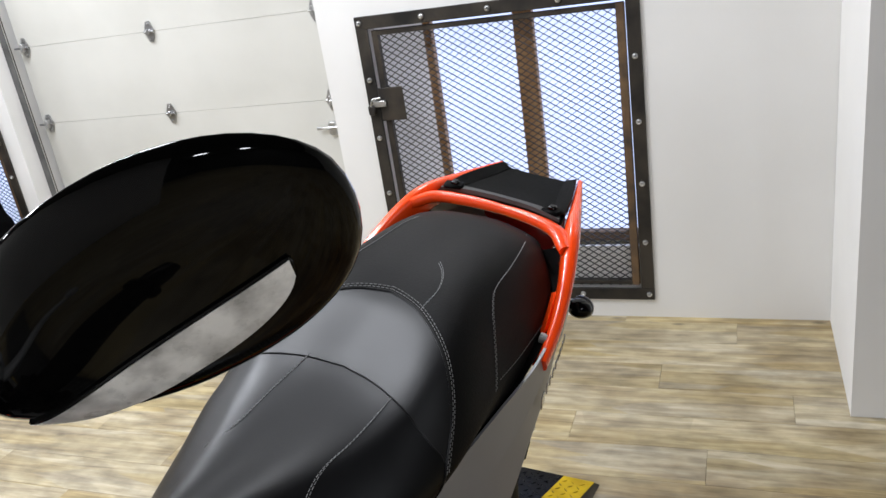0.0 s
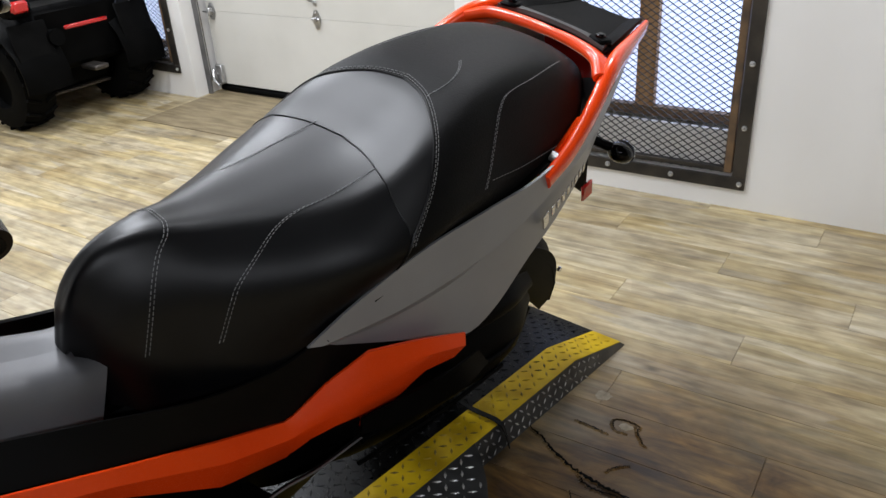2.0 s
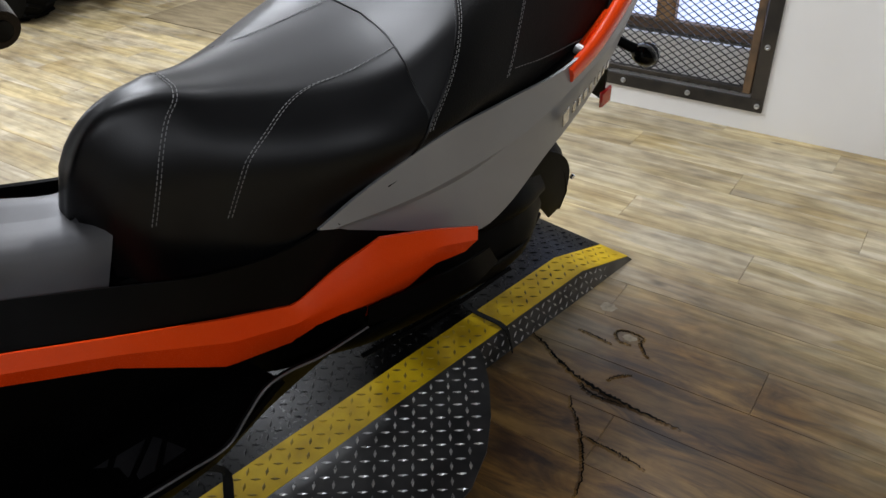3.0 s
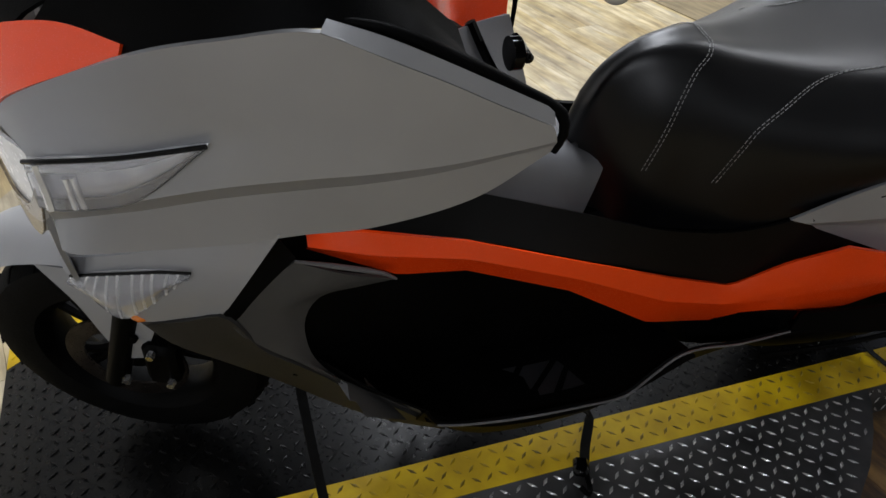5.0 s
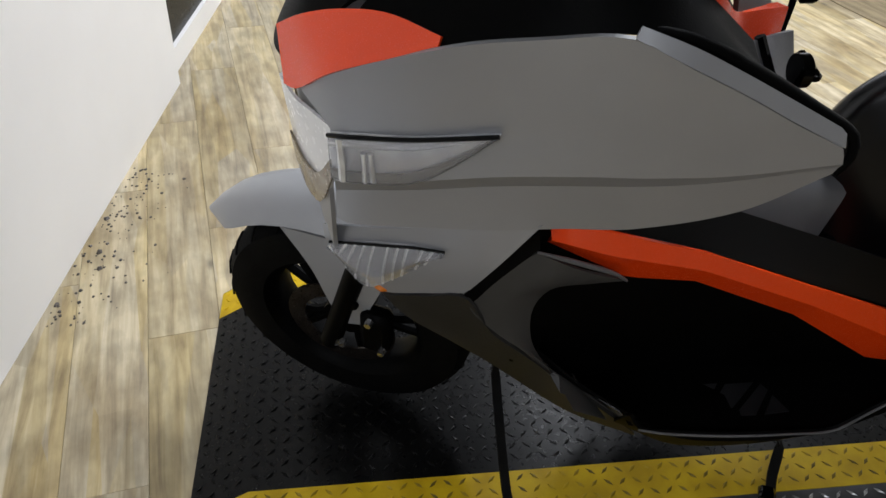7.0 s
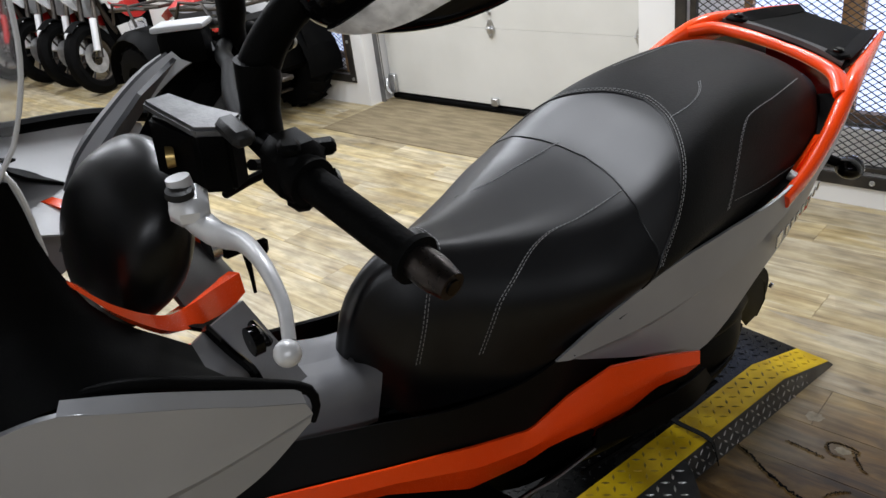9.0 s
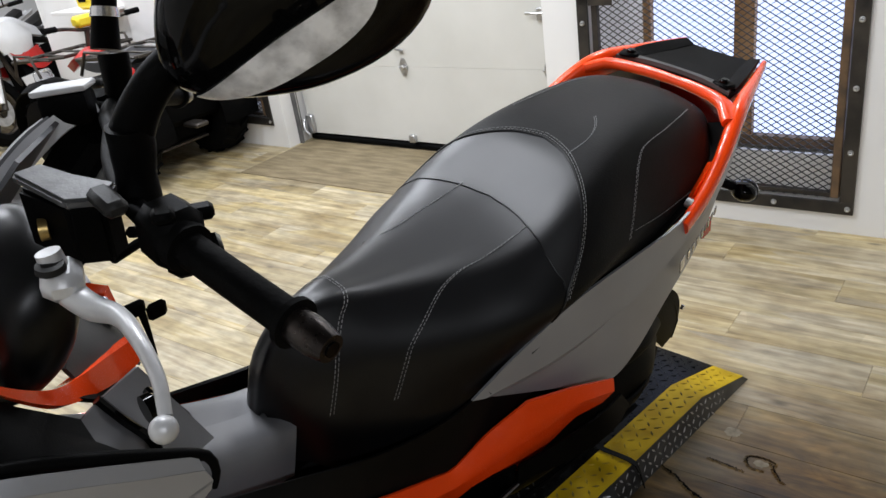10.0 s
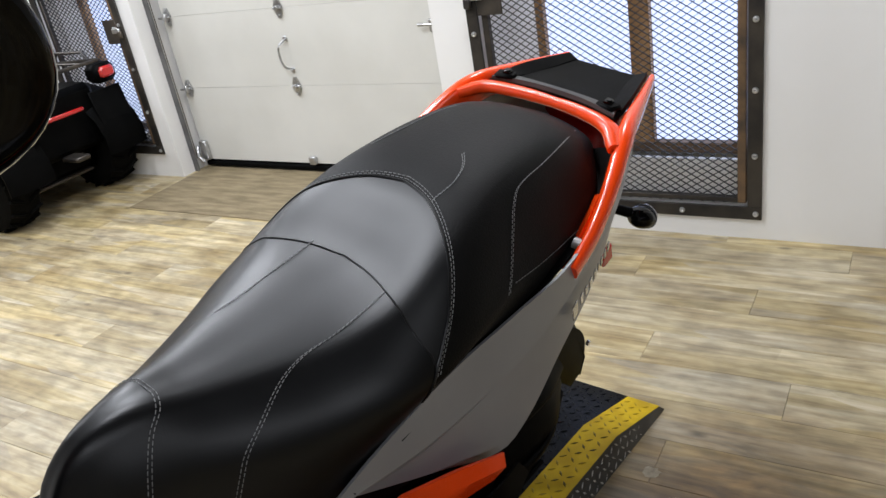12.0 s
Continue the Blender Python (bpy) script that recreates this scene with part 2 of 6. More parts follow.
RED_PAINT = surface("red_bodywork", (0.5, 0.015, 0.012), (0.6, 0.02, 0.015), 0.3, scale=5, fine=200, bump=0.02, coat=0.4)
YELLOW = surface("yellow_plastic", (0.75, 0.55, 0.02), (0.85, 0.65, 0.03), 0.45, scale=5, fine=100, bump=0.05)
GREYPANE = glow("dull_daylight", (0.62, 0.62, 0.68), 0.42)
LENS_BASE = surface("lens_foot", (.16, .12, .075), (.3, .25, .18), .25, 0.2, scale=25, fine=100, bump=0.05, coat=.4)
FROST_LENS = surface("milky_lens", (.8, .8, .8), (.88, .88, .88), .25, scale=20, fine=100, bump=0.0, coat=.4)
SIGNAL = surface("signal_lens", (.42, .42, .42), (.98, .98, .98), .3, 0.0, scale=34, fine=120, bump=.4, coat=.5)
BAREND = surface("dark_metal", (.025, .02, .018), (.05, .042, .038), .3, .8, scale=30, fine=200, bump=.05)
GREENP = surface("green_bodywork", (.03, .3, .05), (.04, .38, .07), .3, scale=5, fine=200, bump=.02, coat=.4)
SLAT = surface("grey_slat", (.5, .5, .5), (.6, .6, .6), .5, scale=3, fine=90, bump=.1)
DARKWALL = surface("dark_wall_paint", (0.04, 0.04, 0.04), (0.06, 0.058, 0.056), 0.7, scale=1.5, fine=120, bump=0.1)
PANEL_DARK = surface("dark_grey_plastic", (0.01, 0.0097, 0.009), (0.018, 0.0175, 0.0165), 0.5, scale=6, fine=500, bump=0.1, spec=0.2)
SATIN = surface("satin_black", (0.0015, 0.0015, 0.0015), (0.003, 0.003, 0.003), 0.32, scale=5, fine=400, bump=0.0, spread=0.02, spec=0.25)
GUARD = surface("leg_guard_grey", (0.018, 0.0175, 0.0165), (0.028, 0.027, 0.026), 0.5, scale=6, fine=500, bump=0.05, spec=0.2)
BODY_BLACK = surface("satin_body_plastic", (0.002, 0.002, 0.002), (0.0035, 0.0035, 0.0035), 0.42, scale=6, fine=500, bump=0.08, spec=0.14)
FOOT_PAD = surface("foot_pad_rubber", (0.009, 0.009, 0.01), (0.014, 0.014, 0.015), 0.45, scale=20, fine=300, bump=0.2, spec=0.3)
LEGPANEL = surface("leg_panel_grey", (0.04, 0.039, 0.037), (0.055, 0.054, 0.052), 0.5, scale=6, fine=500, bump=0.05, spec=0.3)
SUBFLOOR_PALE = surface("worn_backing", (0.2, 0.16, 0.1), (0.42, 0.36, 0.25), 0.6, scale=30, fine=200, bump=0.1)
SUBFLOOR = surface("subfloor", (0.14, 0.1, 0.06), (0.2, 0.15, 0.09), 0.7, scale=5, fine=50)
THRESH = surface("worn_threshold", (0.15, 0.115, 0.062), (0.26, 0.205, 0.118), 0.6, scale=5, fine=50, bump=0.3, stretch=(1, 5, 1))


# ---- mesh helpers ----
def finish(bm, name, mat, angle=38):
    me = bpy.data.meshes.new(name)
    bmesh.ops.recalc_face_normals(bm, faces=bm.faces[:])
    for f in bm.faces:
        f.smooth = True
    bm.to_mesh(me)
    bm.free()
    me.set_sharp_from_angle(angle=radians(angle))
    me.materials.append(mat)
    return me


def part(name, bm, mat, parent, label="", angle=38):
    ob = new(name, finish(bm, name, mat, angle))
    ob.parent = parent
    if label:
        tagged(ob, label)
    return ob


def thing(name, label, category, m=None, group="", kind=""):
    ob = new(name)
    ob.empty_display_size = 0.05
    if m is not None:
        ob.matrix_world = m
    return tagged(ob, label, category, group, kind)


def box(size, at=(0, 0, 0), bevel=0.0, rot=None, bm=None, seg=1):
    out = bmesh.new()
    bmesh.ops.create_cube(out, size=1)
    for v in out.verts:
        v.co = Vector((v.co.x * size[0], v.co.y * size[1], v.co.z * size[2]))
    if bevel:
        bmesh.ops.bevel(out, geom=out.edges[:], offset=bevel, segments=seg, profile=0.5, affect="EDGES")
    if rot is not None:
        bmesh.ops.transform(out, matrix=rot, verts=out.verts)
    bmesh.ops.translate(out, vec=Vector(at), verts=out.verts)
    return joined(bm, out)


def joined(a, b):
    if a is None:
        return b
    me = bpy.data.meshes.new("tmp")
    b.to_mesh(me)
    b.free()
    a.from_mesh(me)
    bpy.data.meshes.remove(me)
    return a


def crom(pts, n):
    """n points along a smooth curve through pts, by chord length."""
    P = [Vector(p) for p in pts]
    d = [0.0]
    for a, b in zip(P, P[1:]):
        d.append(d[-1] + max((b - a).length, 1e-6))
    out = []
    for k in range(n):
        s = d[-1] * k / (n - 1)
        i = max(j for j in range(len(P) - 1) if d[j] <= s + 1e-9)
        t = (s - d[i]) / (d[i + 1] - d[i])
        a, b = P[i], P[i + 1]
        ma = (P[i + 1] - P[i - 1]) / (d[i + 1] - d[i - 1]) if i else (b - a) / (d[1] - d[0])
        mb = (P[i + 2] - P[i]) / (d[i + 2] - d[i]) if i + 2 < len(P) else (b - a) / (d[i + 1] - d[i])
        h = d[i + 1] - d[i]
        t2, t3 = t * t, t * t * t
        out.append(a * (2 * t3 - 3 * t2 + 1) + ma * h * (t3 - 2 * t2 + t) + b * (3 * t2 - 2 * t3) + mb * h * (t3 - t2))
    return out


def line(pts, n):
    P = [Vector(p) for p in pts]
    d = [0.0]
    for a, b in zip(P, P[1:]):
        d.append(d[-1] + max((b - a).length, 1e-6))
    out = []
    for k in range(n):
        s = d[-1] * k / (n - 1)
        i = max(j for j in range(len(P) - 1) if d[j] <= s + 1e-9)
        out.append(P[i].lerp(P[i + 1], (s - d[i]) / (d[i + 1] - d[i])))
    return out


def grid_mesh(rows, close=False, caps=False):
    bm = bmesh.new()
    vs = [[bm.verts.new(p) for p in r] for r in rows]
    for a, b in zip(vs, vs[1:]):
        m = len(a)
        for i in range(m if close else m - 1):
            q = [a[i], a[(i + 1) % m], b[(i + 1) % m], b[i]]
            bm.faces.new(q)
    if caps:
        bm.faces.new(vs[0][::-1])
        bm.faces.new(vs[-1])
    return bm


def thicken(bm, t):
    bmesh.ops.recalc_face_normals(bm, faces=bm.faces[:])
    bmesh.ops.solidify(bm, geom=bm.faces[:], thickness=t)
    return bm


def loft(rails, nu=24, nv=4, smooth=False, thick=0.006, soft=True):
    """A skin stretched over rails; smooth rounds it across the rails too."""
    R = [(crom if soft else line)(r, nu) for r in rails]
    rows = []
    if smooth:
        cols = [crom([r[i] for r in R], (len(R) - 1) * nv + 1) for i in range(nu)]
        rows = [[c[k] for c in cols] for k in range(len(cols[0]))]
    else:
        for a, b in zip(R, R[1:]):
            for k in range(nv):
                rows.append([p.lerp(q, k / nv) for p, q in zip(a, b)])
        rows.append(R[-1])
    bm = grid_mesh(rows)
    bmesh.ops.remove_doubles(bm, verts=bm.verts[:], dist=0.0006)
    return thicken(bm, thick) if thick else bm


def flipped(bm):
    out = bm.copy()
    for v in out.verts:
        v.co.x = -v.co.x
    bmesh.ops.reverse_faces(out, faces=out.faces[:])
    return out


def both(name, bm, mat, parent, label="", angle=38):
    other = flipped(bm)
    return part(name, bm, mat, parent, label, angle), part(name, other, mat, parent, label, angle)


def tube(pts, r, n=10, seg=None, smooth=True, caps=True, bm=None):
    """A round bar along pts; r is a radius or a list of radii."""
    k = seg or max(len(pts) * 4, 2)
    P = crom(pts, k) if smooth and len(pts) > 2 else line(pts, k if seg else len(pts))
    k = len(P)
    if not isinstance(r, (list, tuple)):
        r = [r, r]
    up = Vector((0.13, 0.27, 0.95))
    rows = []
    for i, p in enumerate(P):
        t = (P[min(i + 1, k - 1)] - P[max(i - 1, 0)]).normalized()
        if abs(t.dot(up)) > 0.97:
            up = Vector((0.9, 0.3, 0.1))
        u = t.cross(up).normalized()
        w = t.cross(u)
        s = i / (k - 1) * (len(r) - 1)
        j = min(int(s), len(r) - 2)
        rad = r[j] + (r[j + 1] - r[j]) * (s - j)
        rows.append([p + (u * math.cos(a) + w * math.sin(a)) * rad for a in (2 * math.pi * q / n for q in range(n))])
    return joined(bm, grid_mesh(rows, True, caps))


def turned(profile, n=24, axis="X", at=(0, 0, 0), bm=None):
    """A lathe: profile of (along, radius) about an axis."""
    rows = []
    for a, r in profile:
        row = []
        for q in range(n):
            t = 2 * math.pi * q / n
            c, s = r * math.cos(t), r * math.sin(t)
            row.append(Vector({"X": (a, c, s), "Y": (c, a, s), "Z": (c, s, a)}[axis]) + Vector(at))
        rows.append(row)
    return joined(bm, grid_mesh(rows, True, False))


def slab(outline, thick, normal=None):
    """A flat plate from a closed outline of 3D points, given a thickness."""
    bm = bmesh.new()
    f = bm.faces.new([bm.verts.new(p) for p in outline])
    bm.normal_update()
    nrm = Vector(normal) if normal else f.normal.copy()
    r = bmesh.ops.extrude_face_region(bm, geom=[f])
    bmesh.ops.translate(bm, vec=nrm * thick, verts=[e for e in r["geom"] if isinstance(e, bmesh.types.BMVert)])
    return bm


def solid(name, bm, mat, label, category, kind="", group="", angle=38):
    return tagged(new(name, finish(bm, name, mat, angle)), label, category, group, kind)


# ---- the room ----
NY, WEST, EAST, SOUTH = 3.42, -9.0, 5.0, -5.0      # inner faces of the walls
DY, DX0, DX1 = 3.86, -3.64, -1.40                  # the garage door's plane and sides
LY = 3.68                                          # wall with the further window


def wall(name, x0, x1, y0, y1, z0=0.0, z1=CEIL, label="white painted plaster wall", mat=None):
    return solid(name, box((x1 - x0, y1 - y0, z1 - z0), ((x0 + x1) / 2, (y0 + y1) / 2, (z0 + z1) / 2)), mat or WALL, label, "wall", "structure")


W0, W1, WZ0, WZ1 = -1.2, 0.0, 0.10, 1.43           # mesh-guarded window
solid("ceiling", box((EAST - WEST + 0.8, 11.4, 0.2), ((EAST + WEST) / 2, 0.0, CEIL + 0.1)), CEILING, "dark painted flat ceiling", "ceiling", "structure")
wall("wall_north_right", W1, EAST, NY, NY + 0.5)
wall("wall_north_pier", DX1, W0, NY, NY + 0.5)
wall("wall_north_below", W0, W1, NY, NY + 0.5, 0, WZ0)
wall("wall_north_above", W0, W1, NY, NY + 0.5, WZ1, CEIL)
wall("wall_over_door", DX0 - 0.04, DX1, NY + 0.2, NY + 0.5, 2.35, CEIL)
wall("wall_north_pillar", -3.80, DX0 - 0.04, LY, LY + 0.5)
L0, L1, LZ0, LZ1 = -4.62, -3.80, 0.17, 1.30
wall("wall_north_far", -6.5, L0, LY, LY + 0.5)
wall("wall_recess_side", -6.5, -6.2, LY + 0.5, 5.2)
wall("wall_recess", WEST, -6.2, 5.2, 5.5)
wall("wall_far_below", L0, -3.80, LY, LY + 0.5, 0, LZ0)
wall("wall_far_above", L0, -3.80, LY, LY + 0.5, LZ1, CEIL)
wall("wall_pier_east", 0.715, EAST, 2.715, NY - 0.002)
wall("wall_west", WEST - 0.3, WEST, SOUTH, 5.5)
wall("wall_east", EAST, EAST + 0.3, SOUTH, NY + 0.5, label="dark painted wall", mat=DARKWALL)
wall("wall_south", WEST, EAST, SOUTH - 0.3, SOUTH, label="dark painted wall", mat=DARKWALL)

# partition beside the front of the platform
PA, PB, PC = Vector((1.3, -1.49, 0)), Vector((-2.80, -0.315, 0)), Vector((-4.6, 0.2, 0))


def skew_wall(name, a, b, z0, z1, t, mat, label, category="wall", off=0.0):
    d = (b - a).normalized()
    nrm = Vector((-d.y, d.x, 0))
    if nrm.y > 0:
        nrm = -nrm
    p, q = a + nrm * off, b + nrm * off
    rows = [[p + Vector((0, 0, z0)), q + Vector((0, 0, z0)), q + nrm * t + Vector((0, 0, z0)), p + nrm * t + Vector((0, 0, z0))],
            [p + Vector((0, 0, z1)), q + Vector((0, 0, z1)), q + nrm * t + Vector((0, 0, z1)), p + nrm * t + Vector((0, 0, z1))]]
    return solid(name, grid_mesh(rows, True, True), mat, label, category, "structure")


skew_wall("wall_partition", PA, PB, 0, CEIL, 0.16, WALL, "white painted partition wall scuffed along the floor")
skew_wall("wall_dark", PB, PC, 0.1, CEIL, 0.14, PLATE_BLACK, "dark panelled wall behind the white partition", "wall", 0.06)
skew_wall("baseboard", PB, PC, 0, 0.1, 0.14, WALL, "white baseboard strip under the dark panel", "baseboard", 0.04)


# ---- ceiling lamps ----
def ceiling_lamp(x, y, watts):
    ob = thing("ceiling_light", "round white ceiling light with a glowing diffuser", "ceiling light", pose(x, y, CEIL), "ceiling lights")
    part("housing", turned([(0, 0.0), (0, 0.26), (-0.03, 0.26), (-0.045, 0.24), (-0.04, 0.23)], 28, "Z"), GALV, ob)
    part("diffuser", turned([(-0.04, 0.229), (-0.052, 0.2), (-0.06, 0.1), (-0.062, 0.0)], 28, "Z"), LAMP_GLOW, ob)
    lamp = bpy.data.lights.new("ceiling_lamp", "AREA")
    lamp.shape, lamp.size, lamp.energy, lamp.color = "DISK", 0.45, watts, (0.93, 0.98, 1.08)
    o = new("ceiling_lamp", lamp)
    o.location = (x, y, CEIL - 0.07)


LAMP_GLOW = glow("lamp_diffuser", (1.0, 0.96, 0.9), 12.0)
LAMPS = [(-7.2, 1.0, 40), (-5.2, 1.0, 36), (-3.2, 1.0, 30), (-0.85, 1.25, 32), (-7.2, 2.9, 40), (-5.2, 2.9, 34), (-3.2, 3.0, 38), (-1.95, 2.05, 46), (-0.5, 2.95, 18), (3.6, -0.9, 50), (2.6, -2.0, 48), (-2.6, -2.2, 26)]
for lx, ly, watts in LAMPS:
    ceiling_lamp(lx, ly, watts)


# ---- lift platform ----
PLAT = pose(-0.606, -0.149, 0, 0, 0, -10)      # x to the edge, y towards the rear; origin at the inner edge of the near yellow band
PH = 0.08
platform = thing("lift_platform", "low steel motorcycle lift platform, black tread plate with yellow edges", "lift platform", PLAT)
PW, PL0, PL1 = 0.62, -0.10, 2.18              # width of the black deck, level part's ends



def deck_strip(x0, x1, lift=0.0):
    """A band of the deck between two lines, following both ramps, with a thickness."""
    top = [Vector((0, PL0 - 0.13, 0.006)), Vector((0, PL0, PH)), Vector((0, PL1, PH)), Vector((0, PL1 + 0.26, 0.006))]
    rows = []
    for p in top:
        rows.append([(x0, p.y, p.z + lift), (x1, p.y, p.z + lift), (x1, p.y, max(p.z - 0.02, 0.001)), (x0, p.y, max(p.z - 0.02, 0.001))])
    return grid_mesh(rows, True, True)


part("deck", deck_strip(-PW, 0.0), PLATE_BLACK, platform, "black painted tread plate")
part("edge_band", deck_strip(0.0, 0.104), PLATE_YELLOW, platform, "worn yellow edge band")
part("edge_band", deck_strip(-PW - 0.104, -PW), PLATE_YELLOW, platform, "worn yellow edge band")


def skirt(x, out):
    top = [(x, PL0 - 0.13, 0.006), (x, PL0, PH), (x, PL1, PH), (x, PL1 + 0.26, 0.006)]
    rows = [[(p[0], p[1], p[2] - 0.002) for p in top], [(p[0] + out, p[1], 0.0) for p in top]]
    return thicken(grid_mesh(rows), 0.004)


part("skirt", skirt(0.105, .016), PLATE_BARE, platform, "bare tread plate side")
part("skirt", skirt(-PW - 0.108, -.004), PLATE_BARE, platform, "bare tread plate side")

# side wing with a rounded end, level with the deck
WING = [(0.105, -0.6), (0.105, 1.71), (0.15, 1.683), (0.22, 1.622), (0.295, 1.542), (0.36, 1.452), (0.405, 1.35), (0.425, 1.22), (0.43, 1.1), (0.43, -0.6)]
wing = [Vector((x, y, PH - 0.006)) for x, y in WING]
part("wing_plate", slab(wing, 0.006, (0, 0, 1)), PLATE_BARE, platform, "bare steel tread plate wing with a rounded end")


def inside(x, y, poly):
    c = False
    for (xa, ya), (xb, yb) in zip(poly, poly[1:] + poly[:1]):
        if (ya > y) != (yb > y) and x < (xb - xa) * (y - ya) / (yb - ya) + xa:
            c = not c
    return c


def lugs(x0, x1, y0, y1, z, keep=None, pitch=0.03, size=0.025):
    """Raised lugs of the tread pattern, turned alternately."""
    verts, faces = [], []
    i = 0
    ny, nx = int((y1 - y0) / pitch), int((x1 - x0) / pitch)
    for a in range(nx + 1):
        for b in range(ny + 1):
            x, y = x0 + (a + 0.5) * pitch, y0 + (b + 0.5) * pitch
            if x > x1 - 0.008 or y > y1 - 0.008 or (keep and not keep(x, y)):
                continue
            ang = radians(45 if (a + b) % 2 else -45)
            c, s = math.cos(ang), math.sin(ang)
            zz = z(x, y)
            base = len(verts)
            for u, v, w in ((-1, 0, 0), (0, -0.26, 0), (1, 0, 0), (0, 0.26, 0), (-0.55, 0, 1), (0, -0.1, 1), (0.55, 0, 1), (0, 0.1, 1)):
                u, v = u * size / 2, v * size / 2 * 1.15
                verts.append((x + u * c - v * s, y + u * s + v * c, zz + 0.0024 * w))
            faces += [(base + p, base + (p + 1) % 4, base + 4 + (p + 1) % 4, base + 4 + p) for p in range(4)]
            faces.append((base + 4, base + 5, base + 6, base + 7))
            i += 1
    me = bpy.data.meshes.new("tread_lugs")
    me.from_pydata(verts, [], faces)
    return me


def deck_height(x, y):
    if y < PL0:
        return PH - (PL0 - y) / 0.13 * (PH - 0.006)
    if y > PL1:
        return PH - (y - PL1) / 0.26 * (PH - 0.006)
    return PH


def lug_part(me, mat):
    me.materials.append(mat)
    ob = new("tread_lug", me)
    ob.parent = platform
    tagged(ob, kind="stuff")


lug_part(lugs(-PW, -0.004, PL0 - 0.125, PL1 + 0.24, deck_height), PLATE_BLACK)
lug_part(lugs(0.002, 0.104, PL0 - 0.125, PL1 + 0.24, deck_height), LUG_YELLOW)
lug_part(lugs(-PW - 0.104, -PW, PL0 - 0.125, PL1 + 0.24, deck_height), PLATE_YELLOW)
lug_part(lugs(0.108, 0.43, -0.6, 1.72, lambda x, y: PH, lambda x, y: inside(x + 0.012, y + 0.01, WING) and inside(x - 0.008, y, WING)), LUG_BARE)

slope = Vector((.016, 0, -PH)).normalized()
out_ = Vector((PH, 0, .016)).normalized()
verts, faces = [], []
for a in range(3):
    for k in range(24):
        yy = 1.72 + k * .026
        hh = deck_height(0, yy)
        if (a + .5) * .026 > hh - .004:
            continue
        mid_ = Vector((.108, yy, hh)) + slope * ((a + .5) * .026) + out_ * .002
        ang = radians(45 if (a + k) % 2 else -45)
        u_ = slope * math.cos(ang) + Vector((0, 1, 0)) * math.sin(ang)
        w_ = u_.cross(out_)
        base = len(verts)
        for p, q, r in ((-1, 0, 0), (0, -.3, 0), (1, 0, 0), (0, .3, 0), (-.55, 0, 1), (0, -.12, 1), (.55, 0, 1), (0, .12, 1)):
            verts.append(tuple(mid_ + u_ * (p * .0105) + w_ * (q * .0105) + out_ * (.0016 * r)))
        faces += [(base + p, base + (p + 1) % 4, base + 4 + (p + 1) % 4, base + 4 + p) for p in range(4)] + [(base + 4, base + 5, base + 6, base + 7)]
skirt_lugs = bpy.data.meshes.new("tread_lugs")
skirt_lugs.from_pydata(verts, [], faces)
lug_part(skirt_lugs, LUG_BARE)

# ---- the scooter ----
SC = pose(-0.745, 0.0, PH, 0, 13, -10)         # x to its own left, y to its tail, z up its frame; it leans on its side stand
scooter = thing("maxi_scooter", "grey and orange maxi scooter with black stitched seat on a platform", "scooter", SC)

# seat surface
SEAT_C = [(0, 0.724, 0.72), (0, 0.737, 0.81), (0, 0.761, 0.872), (0, 0.808, 0.917), (0, 0.885, 0.932), (0, 0.98, 0.919), (0, 1.1, 0.914), (0, 1.22, 0.924), (0, 1.317, 0.947), (0, 1.39, 0.983), (0, 1.455, 1.017), (0, 1.55, 1.043), (0, 1.7, 1.052), (0, 1.84, 1.042), (0, 1.93, 1.006)]
SEAT_S = [(0.018, 0.727, 0.722), (0.022, 0.74, 0.81), (0.025, 0.767, 0.867), (0.031, 0.817, 0.905), (0.042, 0.89, 0.919), (0.064, 0.98, 0.909), (0.102, 1.1, 0.905), (0.14, 1.2, 0.914), (0.164, 1.28, 0.936), (0.169, 1.36, 0.972), (0.163, 1.44, 1.004), (0.15, 1.55, 1.029), (0.142, 1.7, 1.036), (0.136, 1.83, 1.023), (0.112, 1.925, 0.99)]
SEAT_L = [(.042, .742, .68), (.056, .757, .735), (.073, .784, .776), (.094, .83, .802), (.114, .895, .812), (.152, .985, .815), (.196, 1.1, .824), (.232, 1.2, .838), (.247, 1.28, .85), (.248, 1.36, .866), (.238, 1.44, .888), (.222, 1.55, .912), (.211, 1.7, .932), (.196, 1.83, .944), (.148, 1.92, .95)]
SEAT_B = [(.06, .765, .60), (.08, .78, .60), (.1, .805, .60), (.12, .85, .605), (.14, .915, .615), (.17, 1.0, .645), (.202, 1.12, .71), (.214, 1.2, .75), (.22, 1.3, .79), (.222, 1.37, .81), (.238, 1.45, .832), (.24, 1.55, .846), (.232, 1.7, .868), (.206, 1.83, .908), (.15, 1.915, .925)]
SEAT_RAILS = []
for r in (SEAT_C, SEAT_S, SEAT_L, SEAT_B):
    q = np.array([tuple(p) for p in crom(r, 160)])
    q[:, 1] = np.maximum.accumulate(q[:, 1] + np.arange(160) * 1e-7)
    SEAT_RAILS.append(q)


